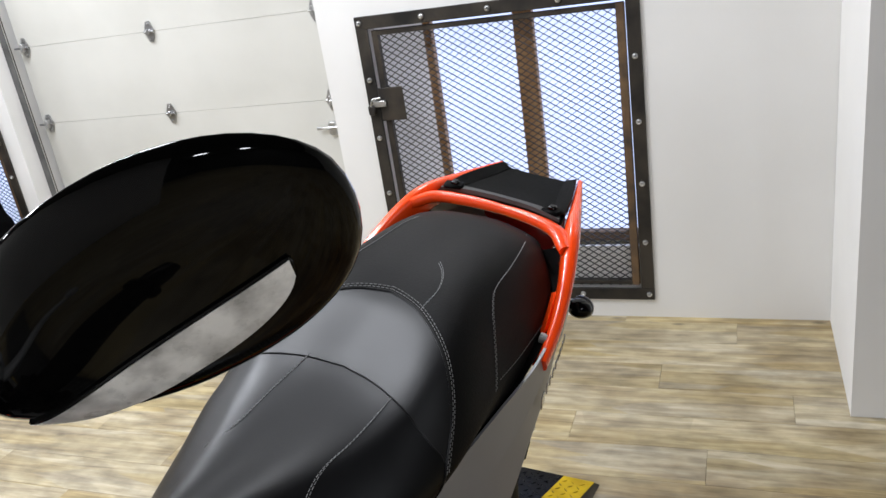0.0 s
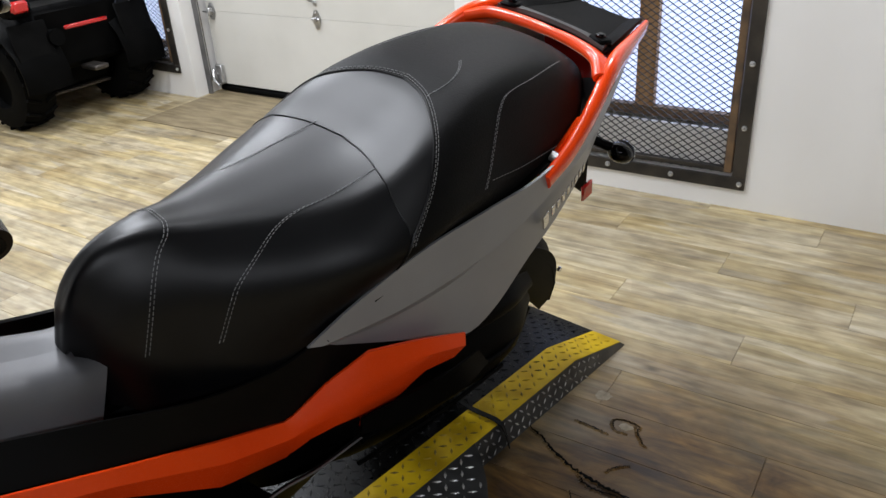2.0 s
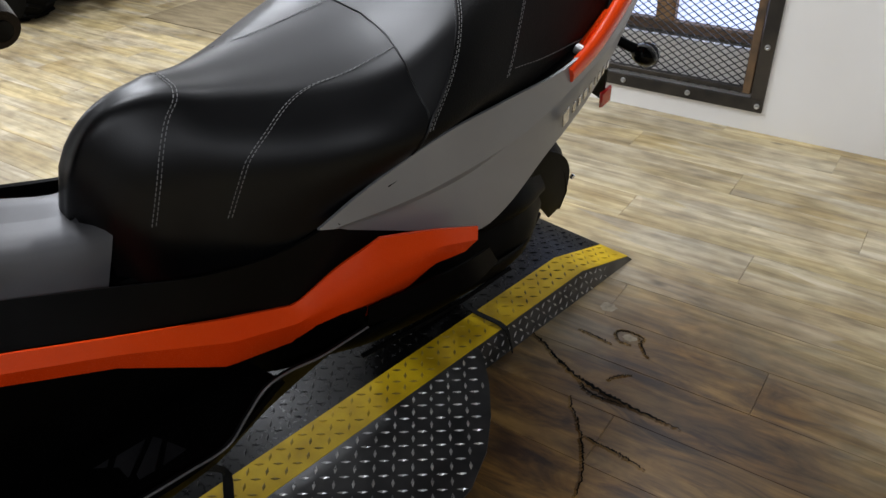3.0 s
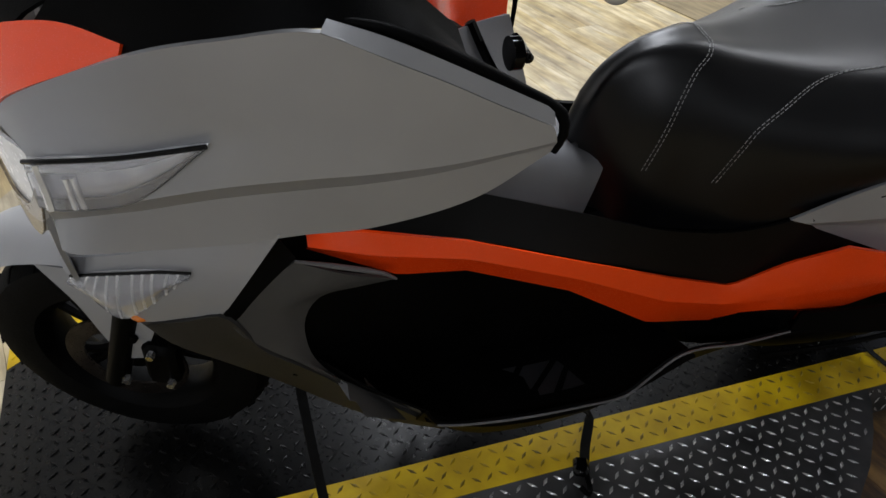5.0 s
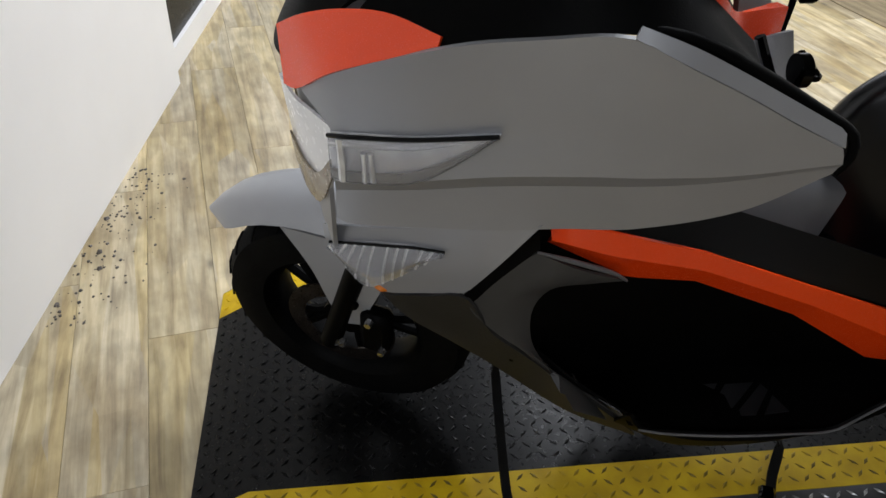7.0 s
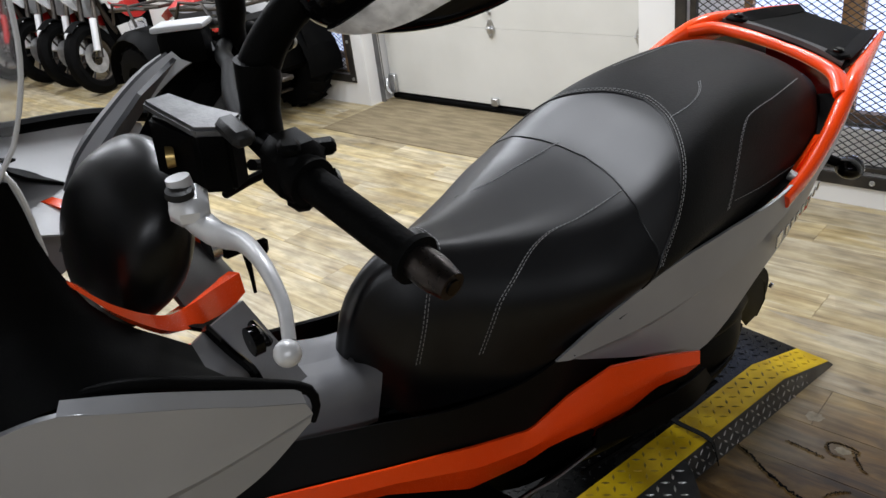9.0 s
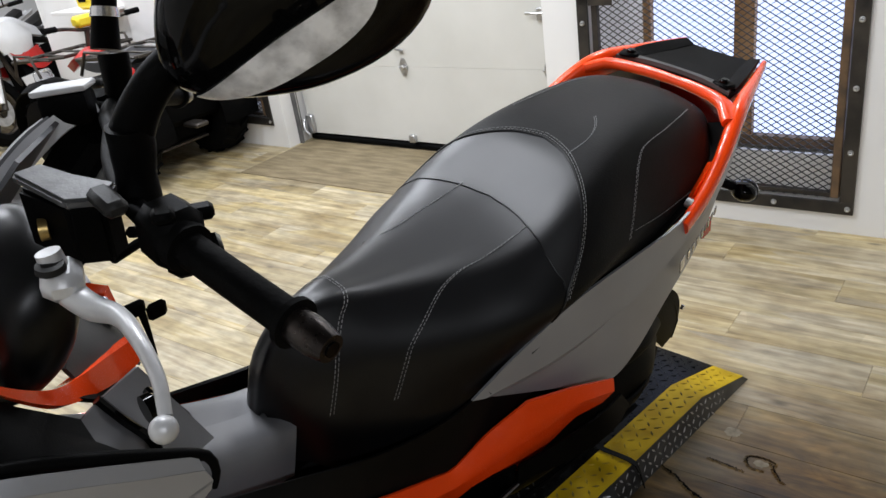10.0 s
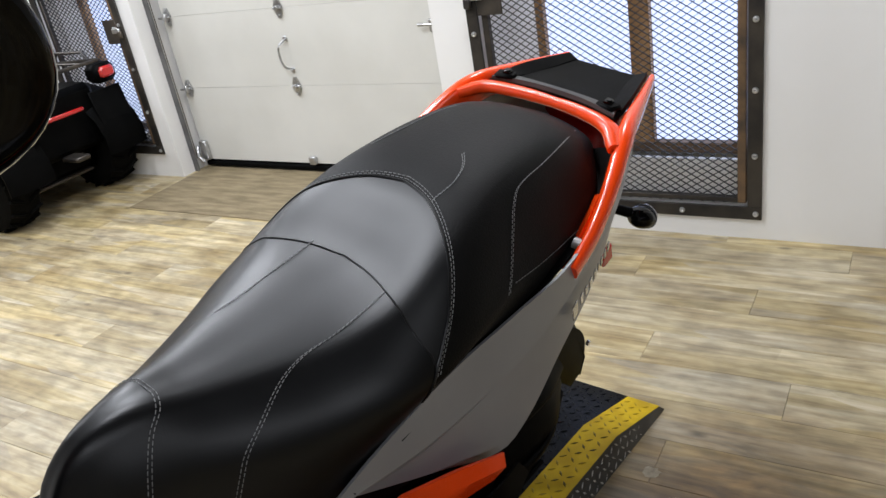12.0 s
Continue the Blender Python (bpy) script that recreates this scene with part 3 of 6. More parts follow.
def seat_point(y, v, lift=0.0):
    """Point of the seat skin at a place along it and v across: 0 the middle, 1 the shoulder, 2 the flank, 3 the hem."""
    side = -1 if v < 0 else 1
    v = abs(v)
    pts = []
    for k in range(4):
        q = SEAT_RAILS[k]
        yy = min(max(y, q[0, 1]), q[-1, 1])
        pts.append(Vector((np.interp(yy, q[:, 1], q[:, 0]), yy, np.interp(yy, q[:, 1], q[:, 2]))))
    c, s, l, b = pts
    ctrl = [Vector((-s.x, s.y, s.z)), c, s, l, b, b + (b - l) * 0.5]
    i = min(int(v), 2)
    t = v - i
    p0, p1, p2, p3 = ctrl[i], ctrl[i + 1], ctrl[i + 2], ctrl[i + 3]
    m1, m2 = (p2 - p0) * 0.5, (p3 - p1) * 0.5
    cr = 0.25 * min(max((1.42 - y) / 0.15, 0.25), 1) * min(max((y - 0.74) / 0.12, 0), 1)   # how sharp the shoulder is
    if i == 0:
        m1 = Vector((p2.x - p1.x, 0, 0))
        m2 = m2.lerp(p2 - p1, cr)
    elif i == 1:
        m1 = m1.lerp(p2 - p1, cr)
    t2, t3 = t * t, t * t * t
    p = p1 * (2 * t3 - 3 * t2 + 1) + m1 * (t3 - 2 * t2 + t) + p2 * (3 * t2 - 2 * t3) + m2 * (t3 - t2)
    if lift:
        n = Vector((p.x * 1.0, 0, 0.12 if v < 1.2 else 0.02)).normalized()
        p = p + n * lift
    return Vector((p.x * side, p.y, p.z))


SEAM_V = [0, .3, .5, .7, .9, 1.2, 1.5, 1.75, 1.9, 2.2, 3]
SEAM_F = [1.316, 1.308, 1.299, 1.288, 1.279, 1.27, 1.27, 1.276, 1.267, 1.252, 1.236]
SEAM_B = [1.476, 1.465, 1.447, 1.424, 1.4, 1.366, 1.325, 1.286, 1.271, 1.256, 1.24]


def seam_front(v):
    return float(np.interp(abs(v), SEAM_V, SEAM_F))


def seam_back(v):
    return float(np.interp(abs(v), SEAM_V, SEAM_B))


def seat_zone(y_from, y_to, n=26, sink=0.0):
    vs = [(-3 + 6 * k / 60) for k in range(61)]
    rows = []
    for k in range(n + 1):
        row = []
        for v in vs:
            a, b = y_from(v), y_to(v)
            row.append(seat_point(a + (b - a) * k / n, v))
        rows.append(row)
    return thicken(grid_mesh(rows), 0.012)


SEAT_END = lambda v: 1.93 - 0.0015 * abs(v) ** 2
SEAT_NOSE = lambda v: 0.725 + 0.0006 * abs(v) + 0.0056 * v * v
part("rider_seat", seat_zone(SEAT_NOSE, seam_front, 40), VINYL, scooter, "black vinyl rider seat", 60)
part("bolster", seat_zone(lambda v: seam_front(v) + 0.002, lambda v: max(seam_back(v), seam_front(v) + 0.004), 14), BOLSTER, scooter, "smooth black vinyl lumbar bolster with a grey sheen", 60)
part("pillion_seat", seat_zone(lambda v: max(seam_back(v), seam_front(v) + 0.004) + 0.002, SEAT_END, 26), PILLION, scooter, "black textured pillion seat", 60)


def stitch(points, gap=0.0):
    """A row of short threads along points on the skin."""
    P = crom(points, max(8, int(sum((Vector(a) - Vector(b)).length for a, b in zip(points, points[1:])) / 0.003)))
    bm = None
    for i in range(0, len(P) - 3, 3):
        bm = tube([P[i], P[i + 2]], 0.0007, 5, smooth=False, bm=bm)
    return bm


def seam(path, name="stitching", double=0.006):
    for off in ((-double / 2, double / 2) if double else (0,)):
        pts = [seat_point(y + off, v, 0.0012) for y, v in path]
        part(name, stitch(pts), THREAD, scooter, "pale double stitching")


RIDER_SEAM = [(1.284, .7), (1.185, .8), (1.122, .92), (1.072, 1.15), (1.01, 1.55), (.974, 1.8), (.957, 2.0), (.93, 2.4)]
for sgn in (1, -1):
    seam([(seam_back(sgn * k / 10 * 2.1) + 0.009, sgn * k / 10 * 2.1) for k in range(11)])
    seam([(y, v * sgn) for y, v in RIDER_SEAM] if sgn > 0 else [(1.308, -.4), (1.212, -.55), (1.117, -.75), (1.06, -1.1)])
    seam([(.921, 0), (.919, .5 * sgn), (.908, .95 * sgn), (.886, 1.2 * sgn), (.864, 1.5 * sgn), (.84, 1.9 * sgn), (.82, 2.3 * sgn)])
    seam([(1.89, -.75), (1.75, -.78), (1.6, -.8), (1.53, -.87)] if sgn < 0 else [(1.895, .84 * sgn), (1.8, .98 * sgn), (1.70, 1.11 * sgn), (1.6, 1.16 * sgn), (1.565, 1.3 * sgn), (1.54, 1.5 * sgn), (1.50, 1.9 * sgn), (1.475, 2.25 * sgn)])
    seam([(1.73, 2.7 * sgn), (1.6, 2.4 * sgn), (1.5, 2.1 * sgn)], double=0)
    if sgn > 0:
        seam([(1.462, .45), (1.506, .5), (1.54, .47), (1.57, .38), (1.595, .25)])
    part("piping", tube([seat_point(seam_front(sgn * k / 14 * 1.8), sgn * k / 14 * 1.8, .0002) for k in range(15)], .0018, 6), VINYL, scooter)
    part("piping", tube([seat_point(seam_back(sgn * k / 14 * 2.6), sgn * k / 14 * 2.6, .0004) for k in range(15)], .0026, 6), VINYL, scooter)

# upper side fairing
FT = [(.104, -.046, .99), (.15, -.01, 1.045), (.22, .11, 1.125), (.25, .187, 1.152), (.275, .263, 1.169), (.285, .32, 1.144), (.295, .385, 1.115), (.304, .44, 1.088), (.312, .498, 1.061)]
FC1 = [(.166, -.014, .982), (.188, .01, .997), (.215, .08, 1.012), (.243, .165, 1.037), (.276, .25, 1.055), (.291, .32, 1.058), (.301, .40, 1.056), (.3135, .502, 1.052)]
FC2 = [(.172, -.012, .905), (.194, .01, .925), (.228, .08, .955), (.257, .166, .985), (.279, .25, 1.002), (.295, .32, 1.012), (.304, .40, 1.02), (.3145, .505, 1.042)]
FB = [(.166, -.012, .835), (.182, .005, .84), (.215, .10, .862), (.24, .18, .88), (.255, .25, .895), (.27, .33, .906), (.29, .435, .95), (.312, .504, 1.028)]
FC3 = [(x - .02 * u, y, z - .034 * u) for (x, y, z), u in zip(FC2[:-1], (1, 1, 1, 1, .95, .85, .6))] + [(.3125, .505, 1.036)]
both("side_fairing", loft([FT, FC1, FC2, FC3, FB], 40, 5, thick=0.006), GREY, scooter, "matt grey side fairing", 20)
# lower cowl, its edge slanting back from the fairing to the belly
CT = [(.088, -.035, .74), (.138, .042, .782), (.185, .118, .83), (.222, .173, .867), (.252, .226, .898)]
CB = [(.1, -.02, .70), (.123, .02, .652), (.141, .047, .646), (.176, .104, .682), (.209, .156, .72)]
CM = [tuple(Vector(a).lerp(Vector(b), .5) + Vector((.006, -.004, 0))) for a, b in zip(CT, CB)]
both("lower_cowl", loft([CT, CM, CB], 24, 5, True, thick=0.005), GREY, scooter, "matt grey lower cowl", 30)
# plain black sheet put in for the shade between cowl and leg panel
both("cowl_shade", loft([[(.248, .224, .888), (.236, .204, .848), (.224, .184, .797), (.205, .154, .718)], [(.192, .25, .79), (.196, .216, .755), (.198, .188, .72), (.205, .166, .69)]], 14, 3, thick=.004), PLASTIC, scooter, "black sheet standing in for the shade behind the cowl")
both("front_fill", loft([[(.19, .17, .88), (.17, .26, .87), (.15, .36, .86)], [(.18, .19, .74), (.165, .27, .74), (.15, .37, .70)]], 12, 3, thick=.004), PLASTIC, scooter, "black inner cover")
# panel that curls round the front of the foot well
PO = [(.192, .25, .777), (.198, .212, .752), (.202, .185, .718), (.211, .163, .692), (.22, .198, .645), (.222, .247, .592), (.222, .30, .528), (.221, .359, .462), (.22, .486, .315)]
PI = [(.19, .39, .704), (.189, .34, .70), (.189, .287, .694), (.191, .266, .667), (.198, .26, .632), (.208, .272, .575), (.214, .315, .51), (.216, .372, .45), (.218, .495, .305)]
PM = [tuple(Vector(a).lerp(Vector(b), .5) + Vector((.007, 0, 0))) for a, b in zip(PO, PI)]
both("leg_panel", loft([PO, PM, PI], 44, 4, True, thick=0.005), LEGPANEL, scooter, "dark grey leg panel round the foot well")
# highlight on the panel's top edge, modelled as a paler thin tube
both("panel_highlight", tube([(.192, .25, .779), (.192, .316, .75), (.191, .372, .722), (.19, .392, .704)], [.002, .004, .004, .002], 8), CONSOLE, scooter, "paler tube drawn as the highlight on the panel edge")
both("belly_panel", loft([[(.139, .05, .644), (.174, .104, .678), (.207, .156, .714), (.217, .2, .64), (.219, .247, .588), (.218, .359, .458), (.218, .486, .312)],
                          [(.125, .045, .635), (.148, .082, .6), (.158, .153, .54), (.166, .232, .468), (.172, .324, .37), (.176, .399, .3), (.18, .529, .21)]], 36, 4, thick=.005), GUARD, scooter, "dark grey-brown belly panel")
# orange stripe
OT = [(.168, .27, .80), (.185, .33, .81), (.195, .49, .765), (.2, .69, .675), (.203, .88, .59), (.205, 1.02, .535), (.225, 1.10, .6), (.26, 1.165, .662), (.285, 1.28, .64), (.312, 1.385, .615)]
OB = [(.166, .27, .77), (.172, .40, .69), (.186, .50, .69), (.19, .69, .595), (.193, .88, .455), (.205, 1.02, .435), (.228, 1.12, .425), (.248, 1.21, .437), (.28, 1.31, .53), (.305, 1.37, .55)]
OM = [tuple((Vector(a).lerp(Vector(b), 0.38) + Vector((0.013, 0, 0)))[:]) for a, b in zip(OT, OB)]
both("side_stripe", loft([OT, OM, OB], 60, 4, thick=0.006, soft=False), ORANGE, scooter, "glossy orange side stripe", 25)
# black side body between stripe and seat
SB0 = [(.12, .33, .86), (.13, .5, .80), (.15, .7, .73), (.17, .85, .68), (.185, 1.0, .66), (.2, 1.1, .69), (.215, 1.25, .76), (.22, 1.4, .80), (.22, 1.6, .83)]
SB1 = [(.17, .33, .80), (.18, .5, .75), (.188, .7, .665), (.19, .85, .60), (.2, 1.0, .54), (.21, 1.1, .58), (.225, 1.25, .62), (.24, 1.4, .60), (.23, 1.6, .62)]
both("side_body", loft([SB0, SB1], 40, 5, thick=0.006), BODY_BLACK, scooter, "satin black plastic side body")
both("footwell_front", loft([[(.2, .24, .535), (.15, .34, .40), (.12, .45, .342)], [(.205, .28, .565), (.232, .358, .495), (.268, .487, .405)]], 14, 3, thick=.004), PLASTIC, scooter)
# centre tunnel
both("centre_tunnel", loft([[(0, .42, .93), (0, .6, .80), (0, .72, .755), (0, .80, .75)], [(.065, .42, .915), (.07, .6, .80), (.065, .72, .752), (.06, .775, .745)], [(.12, .42, .84), (.118, .586, .728), (.11, .68, .692), (.1, .735, .668)]], 20, 5, True), CONSOLE, scooter, "satin grey centre tunnel")
# footboards and inner wall
both("foot_wall", loft([[(.17, .24, .725), (.165, .30, .71), (.16, .5, .70), (.165, .7, .6), (.17, .9, .46), (.2, 1.02, .46), (.25, 1.16, .48)], [(.18, .25, .52), (.14, .36, .38), (.12, .5, .34), (.12, .7, .34), (.14, .9, .36), (.2, 1.02, .36), (.24, 1.16, .40)]], 30, 4), PLASTIC, scooter)
SKE = [(.279, .43, .47), (.281, .455, .424), (.285, .5, .412), (.287, .616, .389), (.287, .73, .379), (.285, .815, .376), (.281, .858, .42), (.277, .9, .46), (.276, .95, .466), (.275, 1.03, .45), (.27, 1.15, .444)]
both("footboard", loft([[(.12, .44, .345), (.12, .6, .335), (.12, .8, .335), (.14, .95, .36)], [(.272, .44, .425), (.279, .58, .362), (.279, .8, .352), (.27, .95, .43)]], 20, 4, thick=0.012), PLASTIC, scooter, "black footboard")
for outline in ([(.165, .588), (.165, .655), (.192, .632), (.192, .575)], [(.168, .668), (.168, .722), (.219, .663), (.222, .56), (.198, .57), (.197, .641)], [(.172, .735), (.186, .744), (.236, .7), (.236, .672), (.223, .674)], [(.197, .748), (.234, .763), (.236, .716)]):
    both("foot_pad", slab([Vector((x, y, .346 + .12 * max(x - .19, 0))) for x, y in outline], .006, (0, 0, 1)), FOOT_PAD, scooter, "dark grey rubber pad of the footboard")
both("floor_skirt", loft([SKE, [(.23, .44, .36), (.24, .58, .27), (.24, .8, .26), (.22, .95, .3), (.2, 1.15, .33)]], 30, 4), PLASTIC, scooter, "black lower skirt")
# tail side panel
TT = [(.206, 1.064, .695), (.222, 1.16, .755), (.235, 1.32, .81), (.25, 1.48, .84), (.262, 1.64, .868), (.25, 1.8, .93), (.2, 1.95, 1.0), (.12, 2.16, 1.0)]
TM = [(.215, 1.09, .69), (.247, 1.25, .705), (.262, 1.4, .725), (.272, 1.52, .755), (.268, 1.64, .795), (.256, 1.8, .865), (.212, 1.95, .925), (.12, 2.17, .96)]
TN = [(.212, 1.11, .68), (.238, 1.25, .685), (.243, 1.4, .688), (.248, 1.52, .72), (.249, 1.64, .765), (.242, 1.8, .84), (.207, 1.95, .905), (.115, 2.17, .945)]
TB = [(.21, 1.13, .665), (.245, 1.28, .61), (.275, 1.44, .55), (.27, 1.54, .565), (.26, 1.65, .64), (.238, 1.8, .715), (.195, 1.95, .8), (.1, 2.15, .9)]
both("tail_panel", loft([TT, TM, TN, TB], 44, 5, thick=0.006), GREY, scooter, "matt grey tail panel", 25)
# grab rail: a rounded bar up each side, bent into a bridge under the rack
def oval_bar(axis, out, n=40, m=14):
    """A bar along axis; out gives at each point its half width across and half height."""
    P, Q = crom(axis, n), crom([(w, h, 0) for w, h in out], n)
    rows = []
    for i, p in enumerate(P):
        t = (P[min(i + 1, n - 1)] - P[max(i - 1, 0)]).normalized()
        side = t.cross(Vector((0, .3, 1))).normalized()
        up = side.cross(t).normalized()
        w, h = Q[i].x, Q[i].y
        rows.append([p + side * (w * math.copysign(abs(math.cos(a)) ** .7, math.cos(a))) + up * (h * math.copysign(abs(math.sin(a)) ** .7, math.sin(a))) for a in (2 * math.pi * k / m for k in range(m))])
    return grid_mesh(rows, True, True)


both("grab_rail", oval_bar([(.262, 1.655, .846), (.254, 1.74, .888), (.234, 1.83, .943), (.21, 1.905, .985), (.19, 1.965, 1.006), (.162, 2.06, 1.01), (.112, 2.225, 1.012)],
                           [(.012, .02), (.017, .03), (.019, .037), (.02, .037), (.018, .032), (.014, .028), (.008, .022)]), ORANGE, scooter, "glossy orange grab rail", 50)
part("rail_bridge", oval_bar([(-.21, 1.9, 1.003), (-.165, 1.938, 1.018), (-.09, 1.95, 1.024), (0, 1.952, 1.026), (.09, 1.948, 1.024), (.165, 1.928, 1.018), (.212, 1.885, 1.0)],
                             [(.02, .014), (.022, .015), (.014, .013), (.013, .012), (.014, .013), (.022, .015), (.022, .014)]), ORANGE, scooter, "glossy orange rail bridge", 50)
part("rack_plate", loft([[(-.165, 1.957, 1.03), (-.09, 1.968, 1.034), (0, 1.97, 1.036), (.09, 1.966, 1.034), (.165, 1.947, 1.03)], [(-.145, 2.06, 1.03), (-.07, 2.06, 1.029), (0, 2.06, 1.028), (.07, 2.06, 1.029), (.145, 2.06, 1.03)], [(-.1, 2.205, 1.03), (-.05, 2.21, 1.026), (0, 2.212, 1.025), (.05, 2.21, 1.026), (.1, 2.205, 1.03)]], 24, 4, thick=0.012), PLASTIC, scooter, "black plastic rack plate")


# ---- scooter: running gear ----
FORK = pose(-.13, 0.0, .26, 0, 0, -25)


def gear(name, parent, m, label=""):
    ob = new(name)
    ob.parent = parent
    ob.matrix_local = m
    if label:
        tagged(ob, label)
    return ob


def wheel(name, m, r, w, disc):
    ob = gear(name, scooter, m)
    prof = [(-w, r * .66), (-w * 1.1, r * .8), (-w * .92, r * .93), (-w * .45, r * .99), (0, r), (w * .45, r * .99), (w * .92, r * .93), (w * 1.1, r * .8), (w, r * .66), (0, r * .62), (-w, r * .66)]
    tyre = turned(prof, 64, "X")
    groove = None
    for k in range(22):
        a = 2 * math.pi * k / 22
        for s in (-1, 1):
            p = [Vector((s * w * q, (r * h) * math.cos(a + d), (r * h) * math.sin(a + d))) for q, h, d in ((.2, 1.003, 0), (.55, .99, .06), (.95, .94, .1))]
            groove = tube(p, .0022, 4, smooth=False, bm=groove)
    part("tyre", tyre, RUBBER, ob, "worn black tyre")
    tagged(part("tread", groove, RUBBER, ob), kind="stuff")
    rim = turned([(-w, r * .66), (-w * .7, r * .6), (-w * .3, r * .58), (w * .3, r * .58), (w * .7, r * .6), (w, r * .66), (w, r * .69), (0, r * .63), (-w, r * .69), (-w, r * .66)], 48, "X")
    for k in range(5):
        a = 2 * math.pi * k / 5
        for d in (-.16, .16):
            rim = tube([(0, .04 * math.cos(a), .04 * math.sin(a)), (.01, r * .35 * math.cos(a + d * .6), r * .35 * math.sin(a + d * .6)), (0, r * .6 * math.cos(a + d), r * .6 * math.sin(a + d))], [.013, .011, .012], 8, bm=rim)
    rim = turned([(-.04, 0), (-.04, .045), (.04, .045), (.04, 0)], 20, "X", bm=rim)
    part("rim", rim, PLASTIC, ob, "black alloy rim")
    part("brake_disc", turned([(disc, .08), (disc, .115), (disc + .005, .115), (disc + .005, .08), (disc, .08)], 40, "X"), BAREND, ob, "dark steel brake disc")
    return ob


BRASS = surface("bronze_metal", (.32, .22, .08), (.45, .32, .12), .35, .85, scale=20, fine=200, bump=.1)
wheel("front_wheel", FORK, .262, .052, .05)
wheel("rear_wheel", pose(0, 1.62, .265), .265, .06, -.07)

fork = gear("front_fork", scooter, FORK)
for s in (-1, 1):
    part("fork_leg", tube([(s * .082, -.01, -.02), (s * .082, .04, .18), (s * .08, .1, .42)], [.022, .021, .018], 14, smooth=False), PLASTIC, fork, "black fork leg")
part("axle", turned([(-.1, 0), (-.1, .014), (.1, .014), (.1, 0)], 14, "X"), ALLOY, fork)
cal = box((.045, .06, .11), (.085, .09, .07), .012)
part("caliper", cal, PLASTIC, fork, "black brake caliper")
for y, z in ((.085, .12), (.03, .03), (.11, .04)):
    part("bolt", turned([(.1, 0), (.1, .008), (.113, .007), (.113, 0)], 6, "X", (.008, y, z)), ALLOY, fork)
fend = []
for k in range(15):
    a = radians(149 - k * 8)
    w = .078 - .02 * (abs(k - 7) / 7) ** 2 - (.04 if k == 0 else .012 if k == 1 else 0)
    row = []
    for j in range(9):
        u = -1 + j / 4
        rr = .3 + .03 * (1 - k / 14) + .012 * (1 - u * u) - .03 * abs(u) ** 3
        row.append(Vector((u * w, rr * math.cos(a), rr * math.sin(a))))
    fend.append(row)
part("front_fender", thicken(grid_mesh(fend), .004), GREY, fork, "matt grey front fender")
for s in (-1, 1):
    leg = loft([[(s * .07, -.1, .265), (s * .082, -.04, .19), (s * .088, .0, .1), (s * .088, .03, .06)], [(s * .066, .1, .27), (s * .08, .1, .2), (s * .088, .075, .12), (s * .088, .06, .07)]], 14, 4, thick=.005)
    part("fender_stay", leg, GREY, fork, "matt grey fender side")
    part("fender_bolt", turned([(.088 * s, 0), (.088 * s, .011), (.096 * s, .010), (.096 * s, 0)], 16, "X", (0, .045, .13)), PLASTIC, fork)

# engine side, rear guard, stand
eng = loft([[(.12, 1.1, .42), (.16, 1.25, .43), (.19, 1.5, .43), (.19, 1.75, .40), (.14, 1.88, .36)], [(.15, 1.08, .36), (.2, 1.25, .37), (.225, 1.5, .36), (.22, 1.75, .33), (.15, 1.9, .31)], [(.15, 1.08, .28), (.2, 1.25, .27), (.22, 1.5, .26), (.21, 1.75, .25), (.14, 1.88, .26)], [(.1, 1.1, .22), (.14, 1.25, .2), (.16, 1.5, .19), (.15, 1.75, .19), (.1, 1.86, .22)]], 24, 5, True)
part("engine_case", eng, PLASTIC, scooter, "black engine and belt case")
part("engine_rib", tube([(.222, 1.2, .35), (.235, 1.45, .35), (.23, 1.7, .32), (.16, 1.88, .3)], .008, 8), PLASTIC, scooter)
part("engine_rib", tube([(.218, 1.2, .27), (.232, 1.45, .26), (.225, 1.7, .25)], .006, 8), PLASTIC, scooter)
part("engine_block", box((.2, .55, .3), (0, 1.3, .42), .03), PLASTIC, scooter, "black engine block")
part("air_box", loft([[(.1, 1.35, .5), (.16, 1.5, .52), (.18, 1.7, .5), (.15, 1.85, .44)], [(.17, 1.35, .46), (.215, 1.5, .47), (.22, 1.7, .45), (.17, 1.86, .4)], [(.12, 1.35, .4), (.18, 1.5, .41), (.19, 1.7, .39), (.14, 1.85, .36)]], 18, 5, True), PLASTIC, scooter, "black air box")
guard = []
for y, z, w in ((1.72, .585, .13), (1.85, .56, .135), (1.97, .50, .135), (2.06, .41, .13), (2.115, .32, .125), (2.125, .24, .115)):
    guard.append([Vector((w * u, y - .045 * abs(u) ** 3, z - .05 * abs(u) ** 2.5)) for u in (-1, -.85, -.6, -.3, 0, .3, .6, .85, 1)])
gb = thicken(grid_mesh(guard), .006)
part("rear_guard", gb, PLASTIC, scooter, "black plastic rear mudguard")
for s in (-1, 1):
    part("guard_side", loft([[(s * .133, 1.70, .53), (s * .136, 1.85, .505), (s * .134, 1.97, .44), (s * .128, 2.04, .36), (s * .122, 2.07, .27), (s * .114, 2.08, .2)], [(s * .13, 1.72, .36), (s * .13, 1.82, .33), (s * .128, 1.9, .3), (s * .124, 1.96, .25), (s * .12, 2.0, .21), (s * .114, 2.03, .18)]], 18, 4, thick=.005), PLASTIC, scooter)
    part("bolt", turned([(.128 * s, 0), (.128 * s, .008), (.136 * s, .007), (.136 * s, 0)], 8, "X", (0, 2.06, .33)), ALLOY, scooter)
